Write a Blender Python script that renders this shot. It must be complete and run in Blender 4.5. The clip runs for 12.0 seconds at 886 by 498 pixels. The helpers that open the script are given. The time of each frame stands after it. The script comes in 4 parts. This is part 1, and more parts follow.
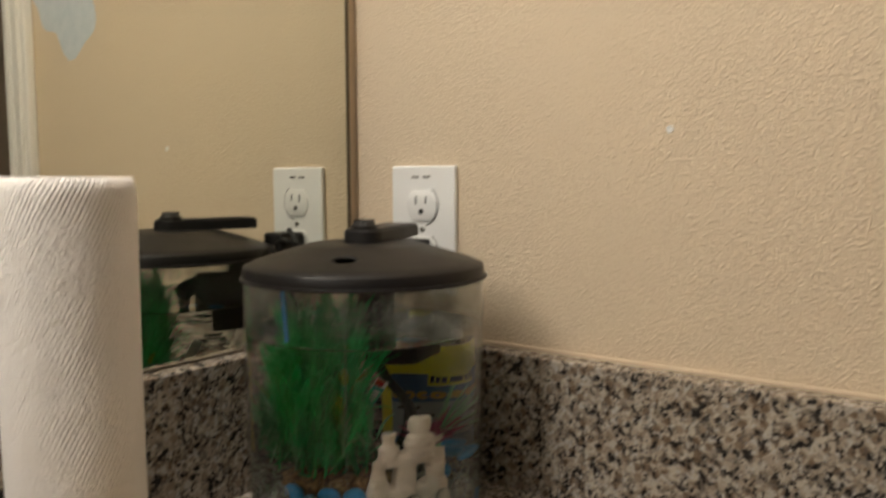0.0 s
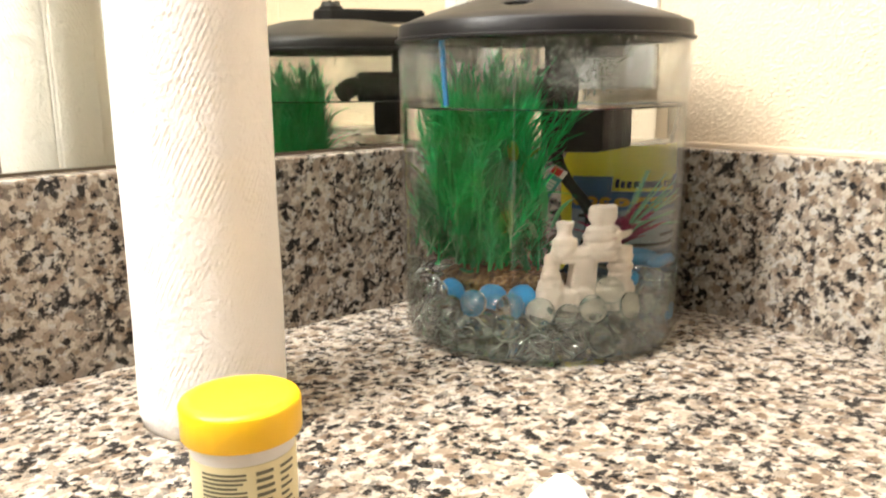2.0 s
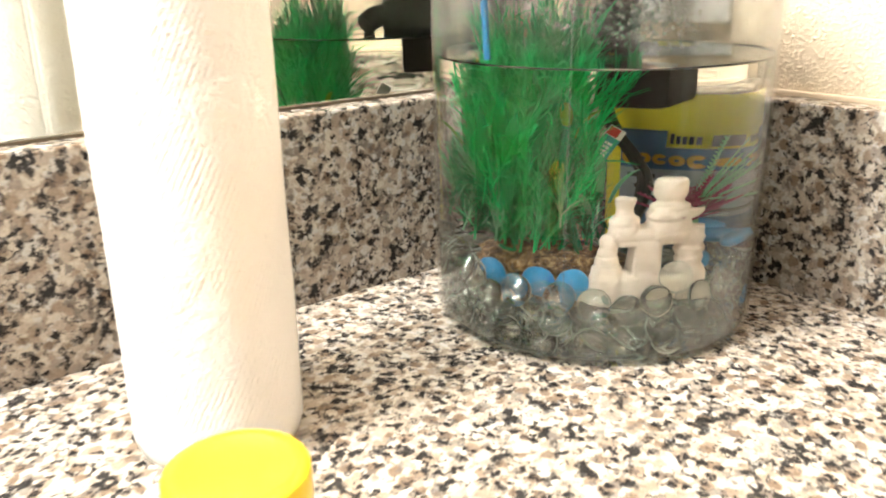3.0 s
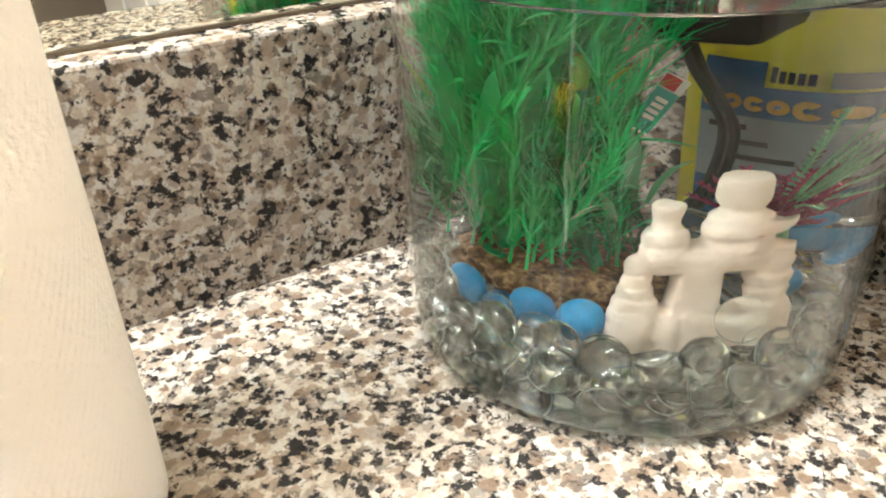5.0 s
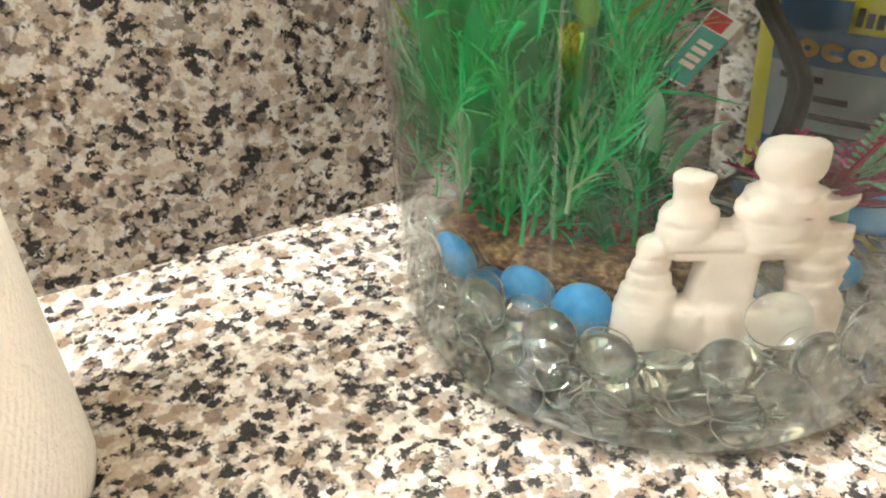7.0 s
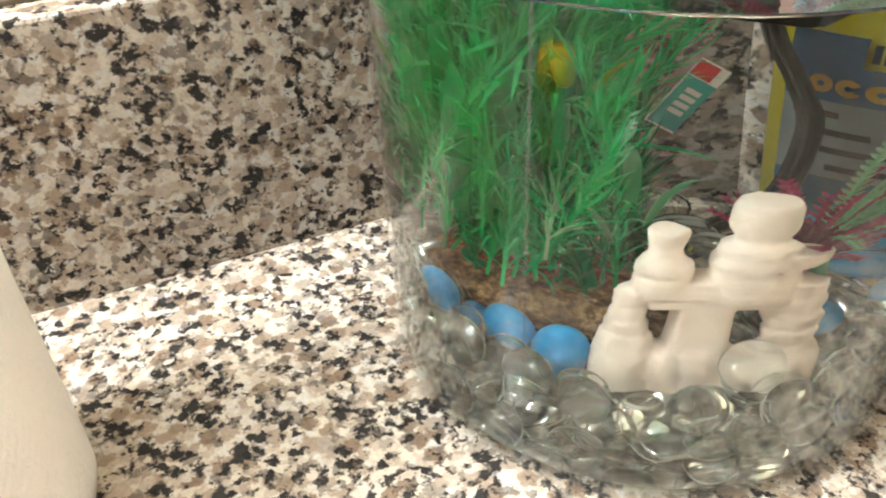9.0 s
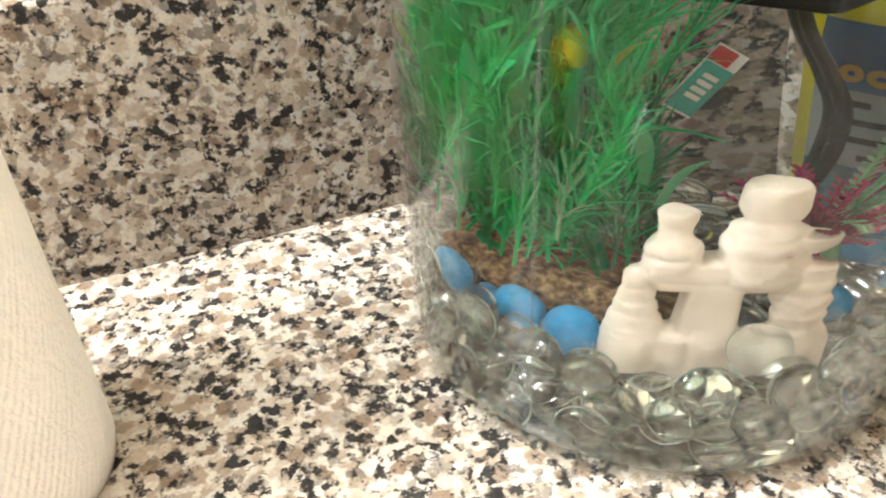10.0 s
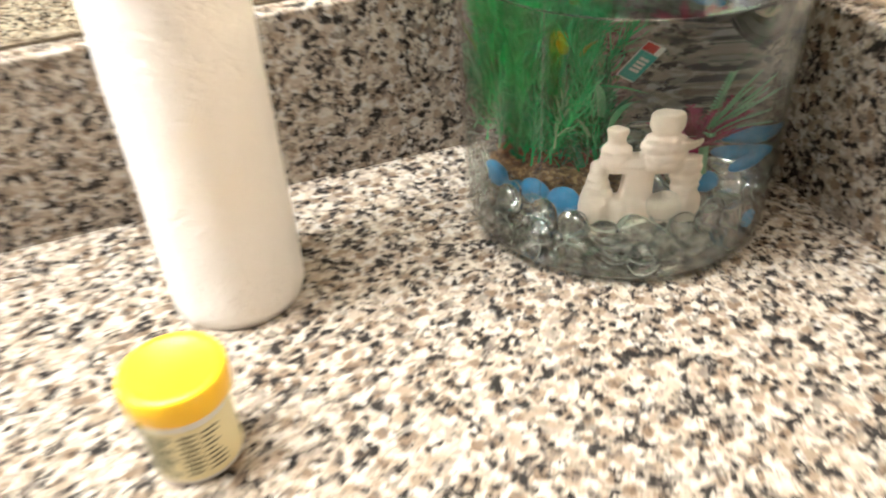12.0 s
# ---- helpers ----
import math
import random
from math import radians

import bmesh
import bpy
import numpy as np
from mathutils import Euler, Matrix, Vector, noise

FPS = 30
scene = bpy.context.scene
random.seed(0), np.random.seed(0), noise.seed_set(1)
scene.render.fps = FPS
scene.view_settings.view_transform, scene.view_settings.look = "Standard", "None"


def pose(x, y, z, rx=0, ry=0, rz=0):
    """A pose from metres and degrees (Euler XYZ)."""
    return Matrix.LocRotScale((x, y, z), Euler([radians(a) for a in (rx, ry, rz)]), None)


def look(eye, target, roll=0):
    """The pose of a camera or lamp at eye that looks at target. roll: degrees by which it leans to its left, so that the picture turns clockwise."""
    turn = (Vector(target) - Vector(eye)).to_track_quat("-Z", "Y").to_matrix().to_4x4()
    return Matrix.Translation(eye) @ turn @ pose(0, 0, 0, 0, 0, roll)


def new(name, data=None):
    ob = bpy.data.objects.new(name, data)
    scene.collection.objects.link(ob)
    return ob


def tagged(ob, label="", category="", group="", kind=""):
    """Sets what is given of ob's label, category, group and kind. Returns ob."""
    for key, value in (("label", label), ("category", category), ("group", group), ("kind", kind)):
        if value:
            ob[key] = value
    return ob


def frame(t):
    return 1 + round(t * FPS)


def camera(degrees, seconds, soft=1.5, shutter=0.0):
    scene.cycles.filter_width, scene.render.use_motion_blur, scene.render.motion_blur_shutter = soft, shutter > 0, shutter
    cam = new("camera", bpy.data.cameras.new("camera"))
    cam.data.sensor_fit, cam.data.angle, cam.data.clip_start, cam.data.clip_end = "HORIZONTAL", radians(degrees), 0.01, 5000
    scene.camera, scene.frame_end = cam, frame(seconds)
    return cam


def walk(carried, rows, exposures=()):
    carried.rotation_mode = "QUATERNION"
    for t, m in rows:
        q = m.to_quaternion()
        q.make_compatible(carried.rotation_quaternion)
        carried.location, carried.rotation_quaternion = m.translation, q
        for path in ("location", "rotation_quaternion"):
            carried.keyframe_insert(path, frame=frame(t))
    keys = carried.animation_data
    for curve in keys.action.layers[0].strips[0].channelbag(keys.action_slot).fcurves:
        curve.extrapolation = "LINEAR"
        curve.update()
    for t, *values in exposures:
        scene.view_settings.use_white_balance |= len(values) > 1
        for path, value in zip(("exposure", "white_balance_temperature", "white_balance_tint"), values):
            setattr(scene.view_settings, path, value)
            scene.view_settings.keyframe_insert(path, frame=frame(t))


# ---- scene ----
cam = camera(58.3, 12.0, soft=2.0, shutter=0.5)
PATH = [
    (0, (0.519, -0.567, 0.265), (-0.661, 1.037, 0.083), -0.2),
    (0.5, (0.512, -0.565, 0.217), (-0.788, 0.939, 0.007), -0.2),
    (1, (0.505, -0.537, 0.196), (-0.918, 0.848, -0.045), -0.4),
    (1.5, (0.489, -0.51, 0.171), (-1.001, 0.79, -0.124), -0.5),
    (2, (0.466, -0.498, 0.166), (-1.028, 0.763, -0.255), -0.6),
    (2.5, (0.438, -0.487, 0.184), (-1.055, 0.73, -0.354), -0.8),
    (3, (0.406, -0.453, 0.191), (-1.085, 0.705, -0.468), -1.0),
    (3.5, (0.371, -0.384, 0.204), (-1.136, 0.687, -0.558), -1.4),
    (3.7, (0.356, -0.365, 0.202), (-1.147, 0.665, -0.622), -1.3),
    (5.3, (0.313, -0.311, 0.201), (-1.176, 0.545, -0.823), -2.3),
    (5.5, (0.308, -0.302, 0.199), (-1.187, 0.542, -0.827), -2.4),
    (6, (0.29, -0.292, 0.193), (-1.214, 0.506, -0.857), -2.6),
    (6.5, (0.289, -0.288, 0.183), (-1.229, 0.448, -0.891), -2.6),
    (7, (0.295, -0.278, 0.184), (-1.21, 0.408, -0.94), -2.6),
    (8.8, (0.299, -0.262, 0.2), (-1.19, 0.356, -0.983), -2.9),
    (9, (0.296, -0.264, 0.204), (-1.201, 0.345, -0.973), -3.0),
    (9.5, (0.301, -0.271, 0.197), (-1.209, 0.31, -0.979), -2.9),
    (10, (0.304, -0.263, 0.201), (-1.219, 0.285, -0.974), -3.0),
    (10.5, (0.308, -0.251, 0.199), (-1.215, 0.285, -0.982), -2.8),
    (11, (0.305, -0.25, 0.212), (-1.222, 0.271, -0.971), -3.0),
    (11.5, (0.351, -0.266, 0.211), (-1.188, 0.247, -0.959), -3.3),
    (12, (0.468, -0.348, 0.278), (-1.052, 0.178, -0.912), -3.6),
]

EXPOSURES = [(0.0, 1.38, 6900, 10), (0.5, 1.72, 6800, 10), (1.0, 2.32, 6700, 10), (1.5, 2.70, 6500, 10), (2.0, 3.36, 6350, 9), (2.5, 3.62, 6400, 9), (3.7, 3.95, 5920, 6), (5.5, 3.62, 5970, 6), (6.4, 3.94, 5950, 6), (7.2, 3.88, 5920, 6), (9.0, 3.74, 5990, 6), (9.6, 3.90, 5970, 6), (11.0, 3.86, 5970, 6), (11.6, 3.70, 6050, 7), (12.0, 3.40, 6100, 8)]
walk(cam, [(t, look(eye, target, roll)) for t, eye, target, roll in PATH], EXPOSURES)

# ---- world and light ----
world = bpy.data.worlds.new("room_dark")
scene.world = world
world.use_nodes = True
world.node_tree.nodes["Background"].inputs["Color"].default_value = (1.0, 0.9, 0.75, 1)
world.node_tree.nodes["Background"].inputs["Strength"].default_value = 0.006

BULB_GLOW = 10.5
DOME_GLOW = 7.0
BULB_TINT = (1.0, 0.965, 0.91)
BULBS = [(0.085, -0.54, 0.88), (0.085, -0.78, 0.88), (0.085, -1.02, 0.88), (0.085, -1.26, 0.88)]

# ---- plan ----
WALL_X, MIRROR_X, WALL_Y = -0.0228, -0.0188, 0.024
SPLASH = 0.1155
TANK = Vector((0.1056, -0.108, 0.0))
WATER_Z = 0.1478
ROLL = Vector((0.1000, -0.3420, 0.0))
JAR = Vector((0.2078, -0.3785, 0.0))
BOX_DIR = Vector((-0.31, 0.95, 0.0)).normalized()


# ---- materials ----
def material(name, color=(0.5, 0.5, 0.5), rough=0.5, metal=0.0):
    m = bpy.data.materials.new(name)
    m.use_nodes = True
    b = m.node_tree.nodes["Principled BSDF"]
    b.inputs["Base Color"].default_value = (*color, 1)
    b.inputs["Roughness"].default_value = rough
    b.inputs["Metallic"].default_value = metal
    return m


class Nodes:
    """Short hand for a material's node tree."""

    def __init__(self, m):
        self.t = m.node_tree
        self.bsdf = self.t.nodes.get("Principled BSDF")
        self.out = self.t.nodes["Material Output"]

    def add(self, kind, **settings):
        n = self.t.nodes.new(kind)
        for k, v in settings.items():
            if k in ("operation", "blend_type", "data_type", "feature", "distance", "wave_type", "bands_direction", "noise_dimensions", "vector_type"):
                setattr(n, k, v)
            else:
                n.inputs[k.replace("_", " ")].default_value = v
        return n

    def link(self, a, b):
        self.t.links.new(a, b)

    def coords(self, which="Object"):
        return self.t.nodes.new("ShaderNodeTexCoord").outputs[which]

    def noise(self, scale, detail=3.0, rough=0.55, vector=None, distortion=0.0):
        n = self.add("ShaderNodeTexNoise", Scale=scale, Detail=detail, Roughness=rough, Distortion=distortion)
        if vector is not None:
            self.link(vector, n.inputs["Vector"])
        return n

    def ramp(self, fac, stops, constant=False):
        n = self.t.nodes.new("ShaderNodeValToRGB")
        if constant:
            n.color_ramp.interpolation = "CONSTANT"
        els = n.color_ramp.elements
        while len(els) < len(stops):
            els.new(0.5)
        for e, (p, c) in zip(els, stops):
            e.position = p
            e.color = (*c, 1) if len(c) == 3 else c
        self.link(fac, n.inputs["Fac"])
        return n.outputs["Color"]

    def mix(self, fac, a, b, blend="MIX"):
        n = self.t.nodes.new("ShaderNodeMixRGB")
        n.blend_type = blend
        for value, socket in ((fac, n.inputs["Fac"]), (a, n.inputs["Color1"]), (b, n.inputs["Color2"])):
            if isinstance(value, (int, float)):
                socket.default_value = value
            elif isinstance(value, tuple):
                socket.default_value = (*value, 1)
            else:
                self.link(value, socket)
        return n.outputs["Color"]

    def math(self, op, a, b=0.0, c=0.0):
        n = self.t.nodes.new("ShaderNodeMath")
        n.operation = op
        for value, socket in zip((a, b, c), n.inputs):
            if isinstance(value, (int, float)):
                socket.default_value = value
            else:
                self.link(value, socket)
        return n.outputs[0]

    def bump(self, height, strength, distance):
        n = self.add("ShaderNodeBump", Strength=strength, Distance=distance)
        self.link(height, n.inputs["Height"])
        self.link(n.outputs["Normal"], self.bsdf.inputs["Normal"])
        return n

    def set(self, name, value):
        if isinstance(value, (int, float)):
            self.bsdf.inputs[name].default_value = value
        elif isinstance(value, tuple):
            self.bsdf.inputs[name].default_value = (*value, 1)
        else:
            self.link(value, self.bsdf.inputs[name])


def granite_material():
    m = material("granite", rough=0.16)
    n = Nodes(m)
    co = n.coords()

    def warped(scale, amount):
        w = n.noise(scale, 5.0, 0.7, co)
        v = n.add("ShaderNodeVectorMath", operation="MULTIPLY_ADD")
        n.link(w.outputs["Color"], v.inputs[0])
        v.inputs[1].default_value = (amount, amount, amount)
        n.link(co, v.inputs[2])
        return v.outputs[0]

    def cells(scale, vector):
        c = n.add("ShaderNodeTexVoronoi", Scale=scale, Randomness=1.0)
        n.link(vector, c.inputs["Vector"])
        sep = n.t.nodes.new("ShaderNodeSeparateColor")
        n.link(c.outputs["Color"], sep.inputs[0])
        return sep.outputs

    loose, tight = warped(230, 0.0075), warped(420, 0.0062)
    big, small, tiny = cells(128, loose), cells(300, tight), cells(640, tight)
    near = n.add("ShaderNodeTexVoronoi", Scale=128, Randomness=1.0)
    n.link(loose, near.inputs["Vector"])
    # rounded brown and tan grains in a paler matrix
    ground = n.ramp(small[0], [(0.0, (0.40, 0.335, 0.27)), (0.25, (0.66, 0.59, 0.50)), (0.6, (0.52, 0.45, 0.37)), (0.82, (0.63, 0.60, 0.56))], constant=True)
    grain = n.ramp(big[0], [(0.0, (0.22, 0.155, 0.105)), (0.22, (0.36, 0.285, 0.22)), (0.42, (0.51, 0.435, 0.36)),
                            (0.60, (0.36, 0.315, 0.27)), (0.74, (0.62, 0.57, 0.51)), (0.90, (0.29, 0.215, 0.155))], constant=True)
    inside = n.ramp(near.outputs["Distance"], [(0.40, (1, 1, 1)), (0.52, (0, 0, 0))])
    base = n.mix(n.math("MULTIPLY", inside, 0.9), ground, grain)
    base = n.mix(n.math("MULTIPLY", n.math("LESS_THAN", small[1], 0.12), 0.75), base, (0.17, 0.145, 0.125))
    cluster = n.noise(82, 5.0, 0.66, co)
    field = n.math("ADD", n.math("MULTIPLY", cluster.outputs["Fac"], 1.5), n.math("MULTIPLY", small[2], 0.50))
    black = n.ramp(n.math("MULTIPLY", field, 0.5), [(0.547, (0, 0, 0)), (0.600, (1, 1, 1))])
    base = n.mix(n.math("MULTIPLY", black, 0.96), base, (0.020, 0.019, 0.020))
    specks = n.math("MULTIPLY", n.math("GREATER_THAN", tiny[0], 0.92), n.math("GREATER_THAN", cluster.outputs["Fac"], 0.47))
    base = n.mix(n.math("MULTIPLY", specks, 0.9), base, (0.03, 0.03, 0.032))
    mottled = n.noise(520, 4.0, 0.7, co)
    base = n.mix(0.42, base, n.ramp(mottled.outputs["Fac"], [(0.32, (0.42, 0.40, 0.38)), (0.62, (1.0, 1.0, 1.0))]), "MULTIPLY")
    base = n.mix(1.0, base, (0.775, 0.755, 0.73), "MULTIPLY")
    n.set("Base Color", base)
    smudge = n.noise(22, 4.0, 0.6, co)
    n.set("Specular IOR Level", 0.20)
    n.set("Roughness", n.math("MULTIPLY_ADD", smudge.outputs["Fac"], 0.18, 0.14))
    n.bump(mottled.outputs["Fac"], 0.03, 0.0003)
    return m


def wall_material(name, color):
    m = material(name, color, 0.72)
    n = Nodes(m)
    co = n.coords()
    peel = n.noise(450, 2.0, 0.5, co, 0.25)
    blobs = n.ramp(peel.outputs["Fac"], [(0.48, (0, 0, 0)), (0.70, (1, 1, 1))])
    fine = n.noise(600, 2.0, 0.5, co)
    height = n.math("ADD", blobs, n.math("MULTIPLY", fine.outputs["Fac"], 0.18))
    n.bump(height, 0.75, 0.0011)
    tone = n.noise(3.0, 3.0, 0.6, co)
    n.set("Base Color", n.mix(n.math("MULTIPLY", tone.outputs["Fac"], 0.16), color, tuple(c * 0.72 for c in color)))
    return m


def towel_material():
    m = material("paper_towel", (0.93, 0.885, 0.845), 0.95)
    n = Nodes(m)
    uv = n.coords("UV")
    sep = n.t.nodes.new("ShaderNodeSeparateXYZ")
    n.link(uv, sep.inputs[0])
    u, v = sep.outputs[0], sep.outputs[1]
    # diamond quilting of embossed dots with finer ridges between
    a = n.math("ADD", n.math("MULTIPLY", u, 58.0), n.math("MULTIPLY", v, 34.0))
    b = n.math("SUBTRACT", n.math("MULTIPLY", u, 58.0), n.math("MULTIPLY", v, 34.0))

    def lines(x, sharp):
        f = n.math("ABSOLUTE", n.math("SUBTRACT", n.math("FRACT", x), 0.5))
        return n.math("LESS_THAN", f, sharp)

    def dots(x):
        f = n.math("ABSOLUTE", n.math("SUBTRACT", n.math("FRACT", x), 0.5))
        return n.math("LESS_THAN", f, 0.24)

    row_a = n.math("MULTIPLY", lines(a, 0.10), dots(n.math("MULTIPLY", b, 4.5)))
    row_b = n.math("MULTIPLY", lines(b, 0.10), dots(n.math("MULTIPLY", a, 4.5)))
    wiggle = n.noise(60, 2.0, 0.5, uv)
    slope = n.math("ADD", n.math("SUBTRACT", n.math("MULTIPLY", u, 2500.0), n.math("MULTIPLY", v, 1300.0)), n.math("MULTIPLY", wiggle.outputs["Fac"], 2.6))
    ridge = n.math("SINE", slope)
    crepe = n.noise(420, 4.0, 0.65, n.coords())
    crinkle = n.noise(70, 3.0, 0.6, n.coords(), 0.6)
    patchy = n.noise(22, 2.0, 0.5, uv)
    band = n.math("MULTIPLY", ridge, n.ramp(patchy.outputs["Fac"], [(0.38, (0.0, 0.0, 0.0)), (0.66, (1, 1, 1))]))
    height = n.math("ADD", n.math("MULTIPLY", n.math("MAXIMUM", row_a, row_b), -3.6),
                    n.math("ADD", n.math("MULTIPLY", band, 0.07),
                           n.math("ADD", n.math("MULTIPLY", crepe.outputs["Fac"], 0.5), n.math("MULTIPLY", crinkle.outputs["Fac"], 1.0))))
    n.bump(height, 1.0, 0.0022)
    n.set("Sheen Weight", 0.25)
    return m


def clear_plastic_material():
    m = bpy.data.materials.new("clear_plastic")
    m.use_nodes = True
    n = Nodes(m)
    n.t.nodes.remove(n.bsdf)
    clear = n.add("ShaderNodeBsdfTransparent", Color=(0.970, 0.978, 0.974, 1))
    gloss = n.add("ShaderNodeBsdfGlossy", Roughness=0.04, Color=(1, 1, 1, 1))
    haze = n.add("ShaderNodeBsdfTranslucent", Color=(0.8, 0.8, 0.78, 1))
    facing = n.add("ShaderNodeLayerWeight", Blend=0.5)
    shine = n.math("MULTIPLY_ADD", n.math("POWER", facing.outputs["Facing"], 3.0), 0.42, 0.012)
    a = n.t.nodes.new("ShaderNodeMixShader")
    b = n.t.nodes.new("ShaderNodeMixShader")
    smear = n.noise(45, 5.0, 0.7, n.coords())
    # condensed breath of fog on the dry band above the water
    sep = n.t.nodes.new("ShaderNodeSeparateXYZ")
    n.link(n.coords(), sep.inputs[0])
    dry = n.ramp(n.math("MULTIPLY", sep.outputs[2], 5.0), [(0.742, (0, 0, 0)), (0.80, (1, 1, 1))])
    patch = n.ramp(n.noise(38, 4.0, 0.65, n.coords()).outputs["Fac"], [(0.35, (0.04, 0.04, 0.04)), (0.7, (0.30, 0.30, 0.30))])
    film = n.ramp(smear.outputs["Fac"], [(0.45, (0.001, 0.001, 0.001)), (0.8, (0.012, 0.012, 0.012))])
    n.link(n.math("ADD", film, n.math("MULTIPLY", dry, patch)), a.inputs[0])
    n.link(clear.outputs[0], a.inputs[1])
    n.link(haze.outputs[0], a.inputs[2])
    n.link(shine, b.inputs[0])
    n.link(a.outputs[0], b.inputs[1])
    n.link(gloss.outputs[0], b.inputs[2])
    n.link(b.outputs[0], n.out.inputs["Surface"])
    return m


def glass_material(name, color, ior, rough=0.0, bumpy=0.0):
    m = material(name, color, rough)
    n = Nodes(m)
    n.set("Transmission Weight", 1.0)
    n.set("IOR", ior)
    if bumpy:
        n.bump(n.noise(90, 2.0, 0.5, n.coords()).outputs["Fac"], bumpy, 0.001)
    return m


def brightened_glass_material(name, color, ior, film, amount):
    """Clear glass with a thin pale film mixed in to lift its brightness."""
    m = glass_material(name, color, ior, 0.0, 0.03)
    n = Nodes(m)
    a = n.add("ShaderNodeBsdfTranslucent", Color=(*film, 1))
    b = n.add("ShaderNodeBsdfDiffuse", Color=(*film, 1))
    both = n.t.nodes.new("ShaderNodeMixShader")
    n.link(a.outputs[0], both.inputs[1])
    n.link(b.outputs[0], both.inputs[2])
    last = n.t.nodes.new("ShaderNodeMixShader")
    f = n.noise(140, 3.0, 0.6, n.coords())
    # bright reflected rim of the gem, painted as a pale diffuse ring
    where = n.t.nodes.new("ShaderNodeSeparateXYZ")
    n.link(n.coords(), where.inputs[0])
    out = n.math("SQRT", n.math("ADD", n.math("MULTIPLY", where.outputs[0], where.outputs[0]), n.math("MULTIPLY", where.outputs[1], where.outputs[1])))
    edge = n.ramp(n.math("MULTIPLY", out, 1 / 0.0086), [(0.978, (0, 0, 0)), (1.0, (0.7, 0.7, 0.7))])
    n.link(n.math("ADD", n.math("MULTIPLY_ADD", f.outputs["Fac"], amount, amount * 0.5), edge), last.inputs[0])
    n.link(n.bsdf.outputs[0], last.inputs[1])
    n.link(both.outputs[0], last.inputs[2])
    rim = n.add("ShaderNodeBsdfGlossy", Roughness=0.03, Color=(1, 1, 1, 1))
    facing = n.add("ShaderNodeLayerWeight", Blend=0.5)
    shiny = n.t.nodes.new("ShaderNodeMixShader")
    n.link(n.math("MULTIPLY_ADD", n.math("POWER", facing.outputs["Facing"], 5.0), 0.85, 0.075), shiny.inputs[0])
    n.link(last.outputs[0], shiny.inputs[1])
    n.link(rim.outputs[0], shiny.inputs[2])
    n.link(shiny.outputs[0], n.out.inputs["Surface"])
    return m


def leaf_material(name, dark, light, clear=0.35, seen_through=0.0):
    m = material(name, light, 0.35)
    n = Nodes(m)
    info = n.t.nodes.new("ShaderNodeObjectInfo")
    geo = n.t.nodes.new("ShaderNodeNewGeometry")
    r = n.math("FRACT", n.math("ADD", info.outputs["Random"], n.math("MULTIPLY", geo.outputs["Random Per Island"], 0.7)))
    tone = n.mix(r, dark, light)
    vein = n.noise(260, 2.0, 0.5, n.coords())
    tone = n.mix(n.math("MULTIPLY", vein.outputs["Fac"], 0.35), tone, tuple(c * 0.5 for c in dark))
    n.set("Base Color", tone)
    thin = n.t.nodes.new("ShaderNodeBsdfTranslucent")
    n.link(tone, thin.inputs["Color"])
    mixed = n.t.nodes.new("ShaderNodeMixShader")
    mixed.inputs[0].default_value = clear
    n.link(n.bsdf.outputs[0], mixed.inputs[1])
    n.link(thin.outputs[0], mixed.inputs[2])
    if seen_through:
        veil = n.t.nodes.new("ShaderNodeMixShader")
        veil.inputs[0].default_value = seen_through
        n.link(mixed.outputs[0], veil.inputs[1])
        n.link(n.add("ShaderNodeBsdfTransparent", Color=(*(0.5 + 0.5 * c for c in light), 1)).outputs[0], veil.inputs[2])
        mixed = veil
    n.link(mixed.outputs[0], n.out.inputs["Surface"])
    return m


def speckled_material(name, stops, scale, rough, bump=0.4, depth=0.001):
    m = material(name, stops[0][1], rough)
    n = Nodes(m)
    co = n.coords()
    f = n.noise(scale, 4.0, 0.65, co)
    n.set("Base Color", n.ramp(f.outputs["Fac"], stops))
    g = n.noise(scale * 2.2, 3.0, 0.6, co)
    n.bump(g.outputs["Fac"], bump, depth)
    return m


def plastic_material(name, color, rough, grain=0.15):
    m = material(name, color, rough)
    n = Nodes(m)
    co = n.coords()
    g = n.noise(1400, 2.0, 0.6, co)
    n.bump(g.outputs["Fac"], grain, 0.0003)
    s = n.noise(35, 4.0, 0.6, co)
    n.set("Roughness", n.math("MULTIPLY_ADD", s.outputs["Fac"], 0.2, rough - 0.1))
    n.set("Base Color", n.mix(n.math("MULTIPLY", s.outputs["Fac"], 0.25), color, tuple(min(1, c * 1.35 + 0.004) for c in color)))
    return m


GRANITE = granite_material()
WALL = wall_material("wall_paint", (0.76, 0.62, 0.45))
# hall brown, set extra dark so the room bounces less light onto the splash
HALL = wall_material("hall_low_bounce", (0.17, 0.13, 0.095))
CEILING = wall_material("ceiling_paint", (0.8, 0.78, 0.74))
TRIM = plastic_material("trim_paint", (0.74, 0.72, 0.68), 0.4)
CAULK = plastic_material("caulk", (0.66, 0.53, 0.38), 0.6)
CABINET = speckled_material("cabinet_wood", [(0.3, (0.10, 0.055, 0.03)), (0.7, (0.16, 0.09, 0.05))], 18, 0.4, 0.1)
FLOOR = speckled_material("floor_tile", [(0.3, (0.20, 0.17, 0.14)), (0.7, (0.27, 0.23, 0.19))], 9, 0.4, 0.1)
MIRROR = material("mirror_silver", (0.74, 0.74, 0.665), 0.0, 1.0)
MIRROR_EDGE = material("mirror_edge", (0.10, 0.075, 0.045), 0.3)
PAPER = towel_material()
CARD = speckled_material("cardboard", [(0.3, (0.36, 0.27, 0.18)), (0.7, (0.44, 0.34, 0.23))], 60, 0.9, 0.2)
